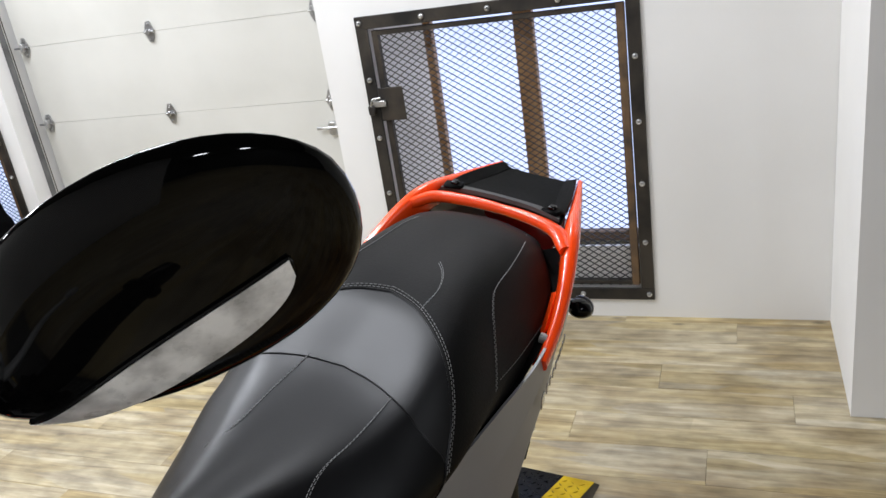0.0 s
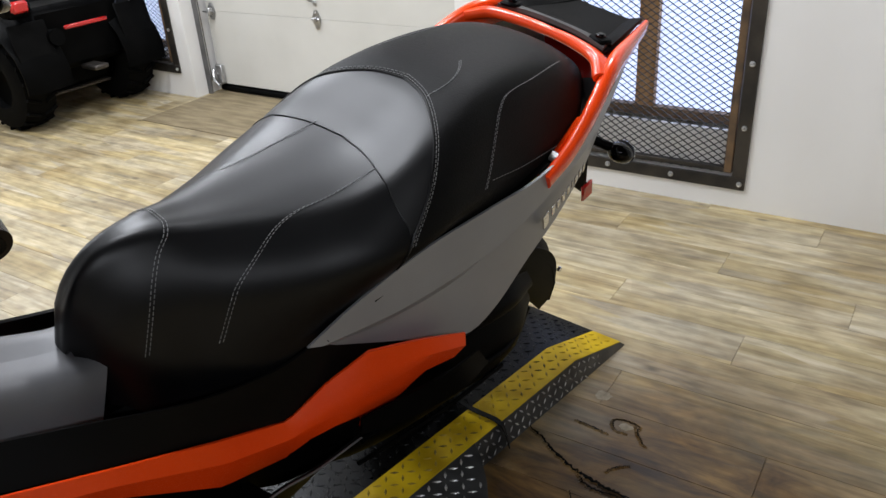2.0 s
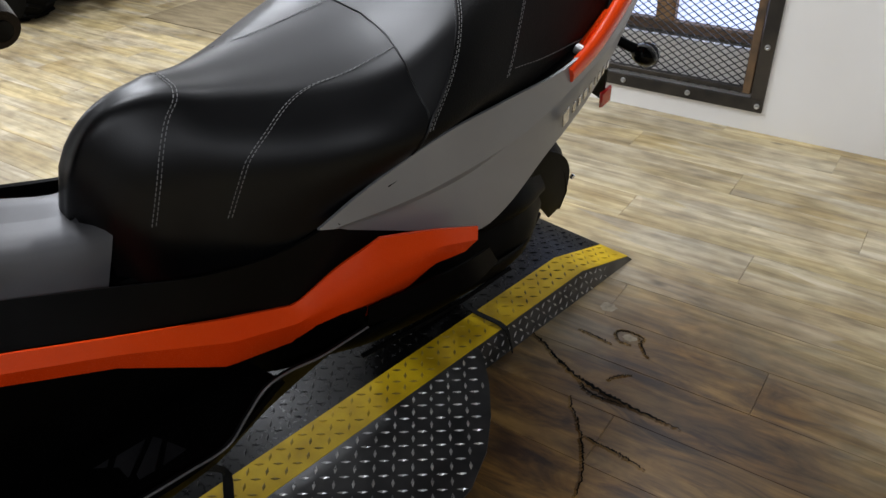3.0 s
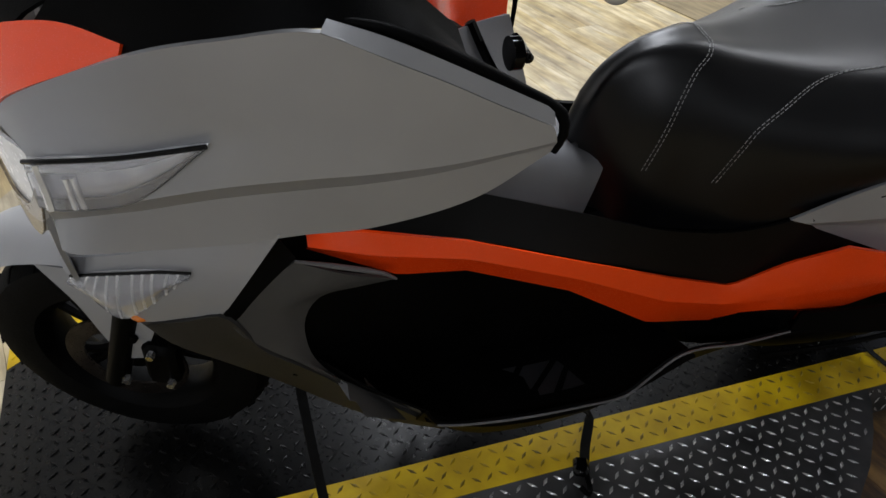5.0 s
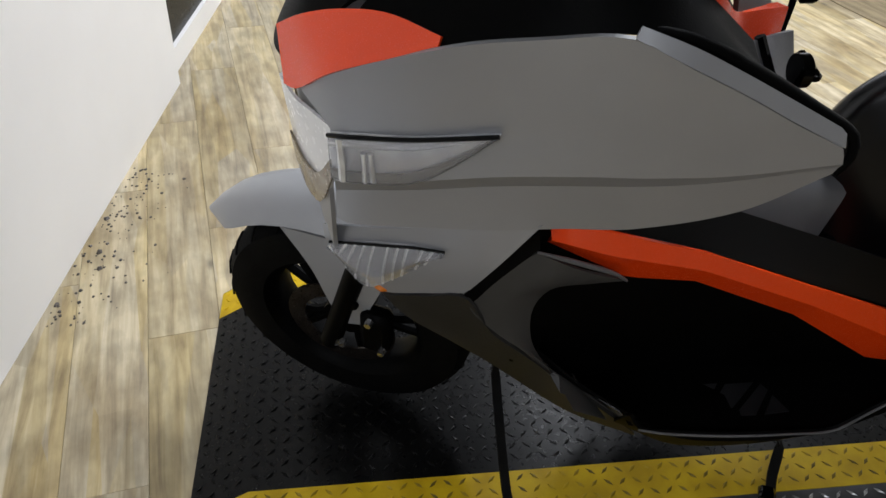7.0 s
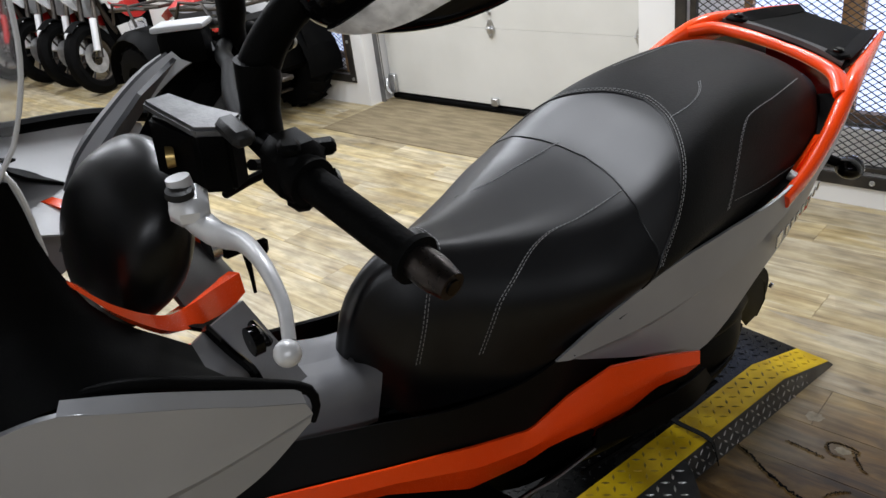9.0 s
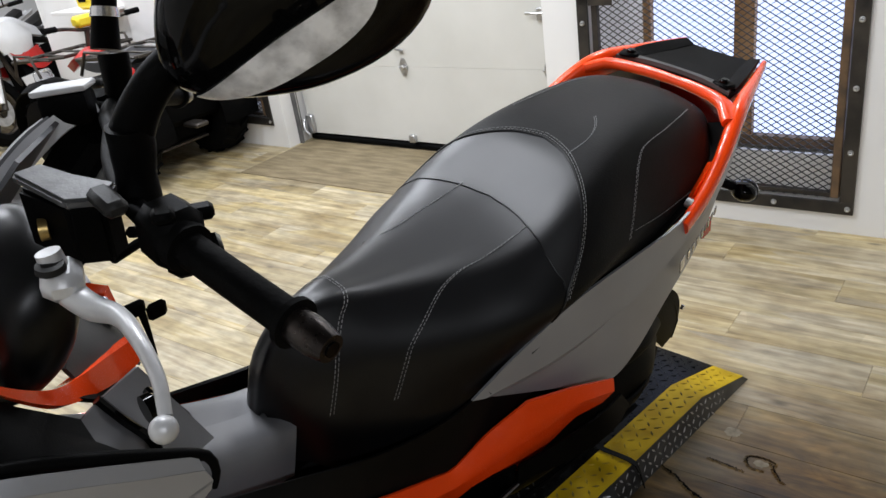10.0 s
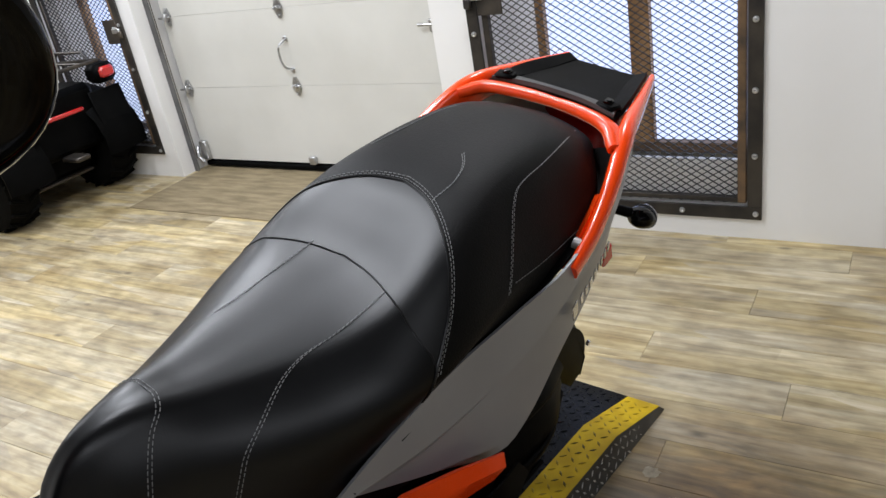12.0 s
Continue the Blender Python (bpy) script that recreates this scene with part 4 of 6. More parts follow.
part("plate_bracket", loft([[(-.09, 2.1, .78), (0, 2.11, .79), (.09, 2.1, .78)], [(-.08, 2.17, .62), (0, 2.18, .62), (.08, 2.17, .62)], [(-.07, 2.22, .5), (0, 2.23, .5), (.07, 2.22, .5)]], 10, 4, thick=.008), PLASTIC, scooter, "black number plate bracket")
part("rear_reflector", box((.012, .05, .06), (.082, 2.2, .52), .006, Matrix.Rotation(radians(18), 4, "X")), RED, scooter, "red side reflector")
part("tail_lamp", loft([[(-.12, 2.12, .97), (0, 2.16, .98), (.12, 2.12, .97)], [(-.11, 2.14, .9), (0, 2.18, .89), (.11, 2.14, .9)], [(-.08, 2.12, .84), (0, 2.15, .82), (.08, 2.12, .84)]], 14, 5, True), RED, scooter, "red tail lamp")
for s in (-1, 1):
    sig = gear("turn_signal", scooter, Matrix.Identity(4))
    part("stalk", tube([(s * .09, 2.03, .78), (s * .14, 2.06, .757), (s * .178, 2.085, .745)], [.014, .012, .013], 10), PLASTIC, sig, "black rubber stalk")
    pod = bmesh.new()
    bmesh.ops.create_uvsphere(pod, u_segments=20, v_segments=12, radius=1)
    for v in pod.verts:
        v.co = Vector((v.co.x * .034, v.co.y * .038, v.co.z * .027))
    bmesh.ops.rotate(pod, cent=(0, 0, 0), matrix=Matrix.Rotation(radians(-20), 3, "X"), verts=pod.verts)
    bmesh.ops.translate(pod, vec=(s * .2, 2.1, .735), verts=pod.verts)
    part("signal_pod", pod, GLOSS, sig, "black signal pod")
    part("signal_lens", turned([(.0, .033), (.008, .031), (.016, .02), (.018, 0)], 20, "Y", (s * .2, 2.116, .73)), LENS, sig, "clear signal lens")
both("passenger_peg", loft([[(.268, 1.15, .495), (.292, 1.25, .51), (.31, 1.36, .52), (.29, 1.48, .49)], [(.27, 1.15, .45), (.31, 1.27, .455), (.325, 1.4, .455), (.295, 1.52, .43)], [(.2, 1.2, .40), (.25, 1.3, .40), (.26, 1.42, .39), (.23, 1.5, .37)]], 16, 4), PLASTIC, scooter, "black folded passenger step")
# pale tube that draws the bright line of light on the skirt's edge
both("skirt_highlight", tube([(x + .001, y, z) for x, y, z in SKE[1:]], .0022, 8, 60), CONSOLE, scooter, "pale tube drawn as the highlight along the skirt edge")
# inner body under the seat, closing the gap to the tail
part("seat_base", loft([[(-.215, 1.1, .7), (-.21, 1.4, .8), (-.2, 1.65, .855), (-.17, 1.85, .91)], [(0, 1.1, .62), (0, 1.4, .7), (0, 1.65, .76), (0, 1.85, .84)], [(.215, 1.1, .7), (.21, 1.4, .8), (.2, 1.65, .855), (.17, 1.85, .91)]], 16, 4), PLASTIC, scooter, "black seat base")
both("tail_filler", loft([[(.205, 1.2, .72), (.212, 1.4, .80), (.205, 1.6, .85), (.17, 1.8, .9), (.12, 1.93, .95)], [(.232, 1.2, .745), (.242, 1.4, .81), (.25, 1.6, .85), (.235, 1.8, .90), (.18, 1.95, .97)]], 20, 3), PLASTIC, scooter, "black plastic infill beside the seat")
both("rail_bolt", turned([(.225, 0), (.225, .013), (.24, .012), (.243, .008), (.243, 0)], 16, "X", (.012, 1.70, .88)), GALV, scooter)
both("rail_shoe", loft([[(.24, 1.66, .85), (.236, 1.73, .895), (.222, 1.81, .935)], [(.252, 1.665, .83), (.252, 1.74, .865), (.24, 1.82, .905)]], 10, 3, thick=.012), ORANGE, scooter, "orange rail foot")
part("rack_lip", loft([[(-.16, 1.962, 1.038), (-.085, 1.972, 1.044), (0, 1.974, 1.046), (.085, 1.97, 1.044), (.16, 1.952, 1.038)], [(-.15, 1.99, 1.042), (-.075, 1.995, 1.042), (0, 1.997, 1.042), (.075, 1.993, 1.042), (.15, 1.982, 1.042)]], 24, 3, thick=.01), LEGPANEL, scooter, "dark grey front lip of the rack")
both("rack_pocket", box((.05, .036, .012), (.132, 1.98, 1.042), .005, Matrix.Rotation(radians(-16), 4, "Z")), PLASTIC, scooter, "black corner pad of the rack")
both("rack_catch", box((.02, .02, .012), (.13, 1.981, 1.05), .004), GLOSS, scooter)
both("rack_cheek", loft([[(.158, 1.99, 1.036), (.148, 2.05, 1.042), (.128, 2.13, 1.042), (.104, 2.215, 1.038)], [(.125, 1.995, 1.036), (.112, 2.05, 1.03), (.092, 2.13, 1.03), (.078, 2.205, 1.03)]], 16, 3, thick=.008), PLASTIC, scooter, "raised black rack side")
# raised model lettering as plain bars
mx = 1.672
for k, (w, h) in enumerate(((.024, .045), (.013, .03), (.012, .026), (.014, .026), (.012, .026), (.006, .02), (.011, .024), (.011, .024), (.011, .024))):
    b_ = box((.003, w, h), (0, 0, 0), .001, Matrix.Rotation(radians(22), 4, "X"))
    bmesh.ops.rotate(b_, cent=(0, 0, 0), matrix=Matrix.Rotation(radians(9 if mx < 1.76 else 14), 3, "Z"), verts=b_.verts)
    t_ = (mx - 1.672) / .16
    bmesh.ops.translate(b_, vec=(.266 - .004 * t_ - .012 * t_ * t_, mx + w / 2, .738 + .088 * t_), verts=b_.verts)
    part("badge_bar", b_, ALLOY, scooter)
    mx += w + .005

# ---- scooter: front ----
# facet and black lip along the top of the fairing
FU = [(.262, .274, 1.174), (.275, .325, 1.159), (.285, .373, 1.139), (.296, .44, 1.107), (.305, .497, 1.079)]
both("fairing_top_edge", loft([[(.2765, .265, 1.170), (.2865, .32, 1.146), (.2965, .385, 1.117), (.3055, .44, 1.090), (.3135, .499, 1.063)], FU], 24, 2, thick=.004), GREY, scooter, "matt grey top edge of the fairing")
both("fairing_lip", tube([(.25, .268, 1.168), (.262, .33, 1.158), (.276, .4, 1.127), (.289, .46, 1.096), (.303, .508, 1.07), (.311, .512, 1.05), (.311, .506, 1.026)], [.003, .006, .0075, .008, .008, .007, .004], 10), PLASTIC, scooter, "black rubber lip")
# orange brow
BRT = [(.055, -.07, 1.045), (.09, -.04, 1.08), (.12, .0, 1.105), (.155, .05, 1.122), (.2, .1, 1.124)]
both("brow", loft([BRT, [(.088, -.066, .986), (.108, -.052, .993), (.154, -.012, 1.048), (.188, .052, 1.09), (.208, .095, 1.112)]], 18, 3, thick=.005), ORANGE, scooter, "glossy orange brow above the headlamp")
# headlamp
HL0 = [(.167, -.013, .98), (.189, .012, .995), (.214, .08, 1.01), (.2435, .164, 1.0365)]
HLM = [(.17, -.013, .95), (.191, .012, .962), (.22, .075, .985), (.244, .163, 1.0355)]
HL1 = [(.172, -.012, .919), (.192, .012, .928), (.225, .085, .958), (.2445, .162, 1.0345)]
BRONZE_TRIM = surface("lamp_trim", (.035, .028, .02), (.07, .058, .045), .3, .4, scale=20, fine=90, bump=.1)
lamp_ob = gear("headlamp", scooter, Matrix.Identity(4), "clear wraparound headlamp")
lamp_r = gear("headlamp", scooter, Matrix.Diagonal((-1, 1, 1, 1)), "clear wraparound headlamp")
HS0, HS1 = [(.04, -.075, .965), (.095, -.056, .972), (.13, -.037, .979), (.165, -.014, .983)], [(.06, -.06, .845), (.1, -.046, .828), (.132, -.03, .834), (.171, -.011, .918)]
for lo in (lamp_ob, lamp_r):
    off = Vector((.008, -.004, 0))
    part("lens", loft([[Vector(p) + off for p in r] for r in (HL0, HLM, HL1)], 24, 4, True, .003), LENS, lo, "clear plastic lens")
    part("reflector", loft([[Vector(p) + off * .15 + Vector((.001, 0, 0)) for p in r] for r in (HL0, HLM, HL1)], 24, 4, False, .002), REFLECTOR, lo, "chrome reflector")
    part("bezel", tube([Vector(p) + off for p in HL0], .0028, 6), GLOSS, lo, "black bezel line")
    part("bezel", tube([Vector(p) + off * .8 for p in HL1], .0012, 6), GLOSS, lo, "black bezel line")
    part("bezel", tube([Vector(p) + off for p in ((.178, .0, .985), (.182, .002, .955), (.183, .002, .925))], .005, 6), REFLECTOR, lo)
    part("light_guide", tube([Vector(p) + off * .6 + Vector((0, 0, -.012)) for p in HL0[:3]] + [Vector(HL0[3]) + off * .6], [.0045, .0045, .004, .001], 8), FROST_LENS, lo, "white light guide")
    part("inner_bezel", loft([[Vector(p).lerp(Vector(q), .55) + off * .45 for p, q in zip(HLM, HL1)], [Vector(p) + off * .35 for p in HL1]], 20, 3, thick=.002), BRONZE_TRIM, lo, "brownish inner trim")
    for u in (.2, .32):
        part("lens_rib", tube([Vector(HLM[1]).lerp(Vector(HLM[2]), u) + off * .7 + Vector((0, 0, .01)), Vector(HL1[1]).lerp(Vector(HL1[2]), u) + off * .7], .004, 8, 4, False), REFLECTOR, lo)
    part("front_lens", loft([HS0, HS1], 14, 8, thick=.004), FROST_LENS, lo, "milky front lens")
    cut = [Vector(p).lerp(Vector(q), .66) + Vector((.002, -.0035, 0)) for p, q in zip(HS0, HS1)]
    part("lens_base", loft([cut, [Vector(q) + Vector((.002, -.0035, -.002)) for q in HS1]], 14, 3, thick=.003), LENS_BASE, lo, "brown-tinted foot of the front lens")
# triangular turn lamp in the cowl
for s in (1, -1):
    tl = gear("turn_lamp", scooter, Matrix.Diagonal((s, 1, 1, 1)), "clear ribbed triangular turn lamp")
    o = Vector((.009, -.006, .0))
    TOPR = [(.099, -.021, .723), (.134, .035, .753), (.169, .092, .782), (.192, .128, .797)]
    LOWR = [(.1, -.02, .718), (.113, .003, .675), (.127, .023, .657), (.137, .038, .663), (.157, .073, .708), (.179, .108, .762), (.191, .127, .794)]
    top_, low_ = line(TOPR, 25), line(LOWR, 25)
    mid_ = [p.lerp(q, .5) + Vector((.006, -.004, 0)) for p, q in zip(top_, low_)]
    part("lens", loft([[p + o for p in top_], [p + o * 1.2 for p in mid_], [p + o for p in low_]], 25, 4, True, .003), LENS, tl)
    part("reflector", loft([[p + o * .4 for p in top_], [p + o * .4 for p in low_]], 25, 4, False, .002), REFLECTOR, tl, "chrome reflector")
    for k in range(9):
        i = 2 + int(k * 2.3)
        p, q = top_[min(i + 2, 24)] + o * .85, low_[i] + o * .85
        part("lens_rib", tube([p, p.lerp(q, .5) + o * .35, q], .0024, 6), FROST_LENS, tl)
    part("bezel", tube([p + o * .9 for p in top_], .0022, 6), GLOSS, tl, "black bezel line")
    part("amber_bulb", box((.02, .03, .02), (.135, .05, .652), .008), AMBER, tl)
# nose between the two sides, screen, cockpit
part("nose", loft([[(-.15, -.02, .98), (-.08, -.05, .985), (0, -.06, .99), (.08, -.05, .985), (.15, -.02, .98)], [(-.15, -.02, .83), (-.08, -.04, .82), (0, -.05, .8), (.08, -.04, .82), (.15, -.02, .83)], [(-.11, -.02, .7), (-.05, -.03, .68), (0, -.035, .67), (.05, -.03, .68), (.11, -.02, .7)]], 24, 5, True), GREY, scooter, "matt grey nose")
part("nose_top", loft([[(-.12, -.03, 1.01), (-.06, -.066, 1.0), (0, -.08, .99), (.06, -.066, 1.0), (.12, -.03, 1.01)], [(-.1, .0, 1.09), (-.05, -.02, 1.1), (0, -.025, 1.1), (.05, -.02, 1.1), (.1, .0, 1.09)], [(-.14, .1, 1.16), (-.07, .07, 1.19), (0, .06, 1.2), (.07, .07, 1.19), (.14, .1, 1.16)]], 24, 5, True), PLASTIC, scooter, "black nose top")
both("cockpit_side", loft([[(.115, .0, 1.07), (.165, .06, 1.1), (.216, .115, 1.12), (.246, .19, 1.149), (.262, .28, 1.165), (.272, .36, 1.138), (.288, .46, 1.084)], [(.12, .05, 1.14), (.165, .13, 1.17), (.195, .2, 1.2), (.205, .26, 1.23), (.205, .31, 1.21), (.215, .36, 1.16), (.24, .42, 1.11)], [(.11, .1, 1.19), (.16, .17, 1.215), (.172, .215, 1.262), (.172, .262, 1.312), (.172, .302, 1.362), (.172, .317, 1.266), (.18, .35, 1.18), (.21, .42, 1.12)]], 20, 5, thick=.005), PLASTIC, scooter, "black cockpit side panel", 25)
SCR = [[(.135, .06, 1.17), (.165, .14, 1.2), (.176, .215, 1.264), (.176, .262, 1.316), (.174, .305, 1.369), (.171, .323, 1.392), (.166, .347, 1.457), (.14, .36, 1.53)],
       [(.07, .0, 1.16), (.09, .06, 1.22), (.1, .12, 1.28), (.1, .18, 1.35), (.092, .23, 1.42), (.08, .27, 1.49), (.06, .3, 1.55)],
       [(0, -.02, 1.15), (0, .04, 1.22), (0, .1, 1.29), (0, .155, 1.36), (0, .205, 1.43), (0, .25, 1.50), (0, .285, 1.57)]]
SCR += [[(-x, y, z) for x, y, z in r] for r in SCR[1::-1]]
part("windscreen", loft(SCR, 30, 6, True, .003), SMOKE, scooter, "clear smoke-tinted windscreen")
both("screen_rim", tube(SCR[0][1:], .0024, 8), SLAT, scooter, "pale rim of the windscreen")
VF = [(.05, .247, 1.364), (.05, .236, 1.318), (.05, .238, 1.254)]
VB = [(.05, .243, 1.36), (.05, .209, 1.309), (.05, .235, 1.252)]
both("screen_vent", tube(VF, .004, 8, 12, False), FROST_LENS, scooter, "pale grey vent frame")
both("screen_vent", tube(VB, .004, 8, 12, False), FROST_LENS, scooter, "pale grey vent frame")
both("vent_back", loft([VF, VB], 12, 3, thick=.003, soft=False), GLOSS, scooter)
for k in range(9):
    u = (k + .7) / 9.5
    p_, q_ = [Vector(c[0]).lerp(Vector(c[1]), u * 2) if u < .5 else Vector(c[1]).lerp(Vector(c[2]), u * 2 - 1) for c in (VF, VB)]
    both("vent_slat", tube([p_ + Vector((.003, 0, 0)), q_ + Vector((.003, 0, 0))], .002, 6, 2, False), SLAT, scooter)
part("dash_scoop", loft([[(-.15, .18, 1.2), (0, .17, 1.21), (.15, .18, 1.2)], [(-.16, .27, 1.27), (0, .27, 1.28), (.16, .27, 1.27)], [(-.16, .305, 1.355), (0, .305, 1.37), (.16, .305, 1.355)]], 14, 5, True), GREY, scooter, "grey dash shelf behind the screen")
both("dash_edge", tube([(.165, .300, 1.42), (.165, .300, 1.375), (.16, .312, 1.34), (.158, .318, 1.26)], [.002, .0035, .0035, .002], 8), FROST_LENS, scooter, "pale dash edge")
part("dash_liner", loft([[(-.3, .31, 1.185), (-.3, .385, 1.172), (-.3, .505, 1.155), (-.3, .57, 1.13)], [(-.27, .31, 1.16), (-.27, .385, 1.145), (-.27, .505, 1.125), (-.27, .57, 1.1)], [(-.13, .31, 1.12), (-.13, .385, 1.09), (-.13, .5, 1.06), (-.13, .57, 1.04)]], 16, 4, thick=.004), SLAT, scooter, "pale grey inner dash panel")
part("dash_lip", tube([(-.302, .3, 1.19), (-.302, .385, 1.178), (-.302, .505, 1.163), (-.302, .58, 1.14)], .011, 8), PLASTIC, scooter, "black rubber lip")
# instrument binnacle
part("instrument_panel", loft([[(-.2, .50, 1.12), (-.21, .58, 1.21), (-.2, .66, 1.28), (-.18, .70, 1.29)], [(-.15, .53, 1.09), (-.15, .60, 1.17), (-.15, .67, 1.24), (-.14, .7, 1.26)], [(-.1, .53, 1.09), (-.1, .59, 1.16), (-.1, .65, 1.22), (-.1, .67, 1.25)]], 16, 5, thick=.02), GLOSS, scooter, "black instrument panel")
part("panel_trim", loft([[(-.15, .41, 1.14), (-.15, .434, 1.182), (-.15, .492, 1.237), (-.15, .556, 1.283), (-.15, .641, 1.316)], [(-.135, .43, 1.14), (-.135, .456, 1.182), (-.135, .528, 1.233), (-.135, .592, 1.276), (-.135, .644, 1.291)]], 18, 3, thick=.012), SLAT, scooter, "satin grey instrument trim")
part("panel_side", loft([[(-.155, .405, 1.14), (-.155, .43, 1.182), (-.155, .488, 1.237), (-.155, .552, 1.283), (-.155, .637, 1.316)], [(-.21, .42, 1.12), (-.21, .45, 1.17), (-.21, .5, 1.215), (-.21, .565, 1.26), (-.21, .65, 1.29)]], 14, 3, thick=.006), CONSOLE, scooter, "grey side of the instrument housing")
part("panel_back", loft([[(-.15, .43, 1.125), (-.15, .51, 1.21), (-.15, .59, 1.29)], [(-.05, .36, 1.12), (-.05, .42, 1.22), (-.05, .5, 1.3)]], 10, 4), CONSOLE, scooter)
# handlebar cover, orange trim and inner shield
cover = bmesh.new()
bmesh.ops.create_uvsphere(cover, u_segments=36, v_segments=20, radius=1)
for v in cover.verts:
    x, y, z = v.co
    x, y, z = (math.copysign(abs(c) ** .85, c) for c in (x, y, z))
    v.co = Vector((.07 + x * .105, .418 + y * .07 + z * .012, 1.2 + z * (.088 if z > 0 else .095) + y * .03))
part("handlebar_cover", cover, SATIN, scooter, "satin black handlebar cover")
TR0 = [(.176, .325, 1.236), (.178, .36, 1.188), (.155, .41, 1.13), (.112, .452, 1.09), (.075, .51, 1.07), (.048, .552, 1.055)]
TR1 = [(.177, .325, 1.231), (.18, .36, 1.177), (.16, .413, 1.108), (.114, .462, 1.056), (.078, .52, 1.028), (.048, .556, 1.018)]
part("dash_trim", loft([TR0, TR1], 30, 3, thick=.016), ORANGE, scooter, "glossy orange dash trim", 25)
part("dash_trim", loft([[(-.215, .372, 1.115), (-.19, .40, 1.112), (-.12, .46, 1.09), (-.06, .535, 1.095), (-.035, .562, 1.09)], [(-.21, .375, 1.10), (-.185, .405, 1.09), (-.125, .468, 1.05), (-.06, .547, 1.042), (-.035, .568, 1.05)]], 26, 3, thick=.016), ORANGE, scooter, "glossy orange dash trim", 25)
both("leg_shield", loft([[(.25, .36, 1.12), (.2, .405, 1.098), (.17, .452, 1.094), (.12, .522, 1.07)], [(.26, .42, 1.06), (.225, .45, 1.045), (.19, .5, 1.02), (.12, .56, .98)], [(.27, .46, 1.0), (.235, .48, .99), (.19, .535, .95), (.11, .605, .87)]], 20, 6, True), CONSOLE, scooter, "satin grey inner leg shield")
part("ignition_panel", loft([[(-.04, .49, 1.12), (.05, .48, 1.115), (.11, .445, 1.11)], [(-.04, .56, 1.03), (.04, .552, 1.03), (.105, .462, 1.06)]], 10, 4, thick=.006), LEGPANEL, scooter, "dark grey ignition panel")
part("leg_shield_centre", loft([[(-.13, .44, 1.08), (0, .48, 1.06), (.13, .44, 1.08)], [(-.1, .52, .99), (0, .55, .97), (.1, .52, .99)], [(-.06, .6, .84), (0, .62, .83), (.06, .6, .84)]], 16, 6, True), PLASTIC, scooter, "black centre of the leg shield")
both("shield_groove", tube([(.168, .452, 1.096), (.186, .47, 1.06), (.202, .487, 1.03), (.225, .49, 1.0)], .0065, 8), GLOSS, scooter)
part("bag_hook", turned([(0, .0), (.0, .019), (.012, .019), (.016, .014), (.016, 0)], 20, "Y", (.195, .492, 1.07)), GLOSS, scooter, "black round bag hook")
part("bag_hook", box((.05, .012, .012), (.19, .509, 1.072), .004), GLOSS, scooter)
part("ignition", turned([(0, 0), (0, .022), (.014, .02), (.016, 0)], 20, "Y", (-.01, .535, 1.07)), ALLOY, scooter, "steel ignition switch")
keys = box((.012, .04, .026), (0, .572, 1.06), .005)
keys = box((.012, .03, .03), (.002, .606, 1.045), .006, bm=keys)
keys = tube([(0, .585, 1.05), (.002, .588, 1.01), (.002, .59, .97)], [.006, .004, .003], 6, bm=keys)
part("key", keys, PLASTIC, scooter, "black key fob in the ignition")

# handlebar, in its own frame, turned to the right
bar = gear("handlebar", scooter, pose(.01, .60, 0, 0, 0, -22), "black handlebar turned aside")
both("bar_tube", tube([(0, 0, 1.33), (.12, -.005, 1.345), (.25, .01, 1.36), (.345, .05, 1.36), (.45, .104, 1.35)], .0115, 12), PLASTIC, bar)
G0, G1 = Vector((.335, .046, 1.36)), Vector((.452, .107, 1.351))
d = (G1 - G0).normalized()
grip = tube([G0, G1], .0165, 22, seg=2, smooth=False)
both("grip", grip, RUBBER, bar, "black rubber grip")
both("grip_flange", tube([G1, G1 + d * .006], .0225, 22, seg=2, smooth=False), RUBBER, bar)
both("bar_end", tube([G1 + d * .006, G1 + d * .03, G1 + d * .046], [.0155, .0165, .0125], 20, seg=6, smooth=False), BAREND, bar, "dark metal bar end weight")
both("bar_end_cap", tube([G1 + d * .046, G1 + d * .048], .007, 14, seg=2, smooth=False), GLOSS, bar)
sw = box((.055, .05, .058), (0, 0, 0), .012, Matrix.Rotation(radians(22), 4, "Z"))
bmesh.ops.translate(sw, vec=(.305, .035, 1.362), verts=sw.verts)
sw = box((.018, .03, .014), (.3, .06, 1.375), .004, None, sw)
sw = box((.02, .02, .012), (.325, .03, 1.392), .004, None, sw)
sw = box((.05, .03, .05), (.29, .04, 1.335), .01, None, sw)
sw = box((.03, .02, .03), (.27, .055, 1.32), .008, None, sw)
both("switch_gear", sw, PLASTIC, bar, "black switch housing")
both("switch_collar", tube([(.322, .04, 1.361), (.336, .047, 1.36)], .0235, 20, seg=2, smooth=False), RUBBER, bar)
both("indicator_switch", box((.03, .012, .02), (.318, .07, 1.345), .004), GLOSS, bar)
BI = pose(.01, .60, 0, 0, 0, -22).inverted()
CAP = [BI @ Vector(p) for p in ((.15, .442, 1.376), (.148, .472, 1.376), (.19, .487, 1.376), (.231, .509, 1.376), (.251, .484, 1.376), (.232, .457, 1.376))]
capb = slab(CAP, .011, (0, 0, 1))
bmesh.ops.bevel(capb, geom=capb.edges[:], offset=.003, segments=2, affect="EDGES")
mid = sum(CAP, Vector()) / 6
mcb = slab([mid.lerp(p, .97) - Vector((0, 0, .066 - .14 * (p.x - mid.x))) for p in CAP], .0655, (0, 0, 1))
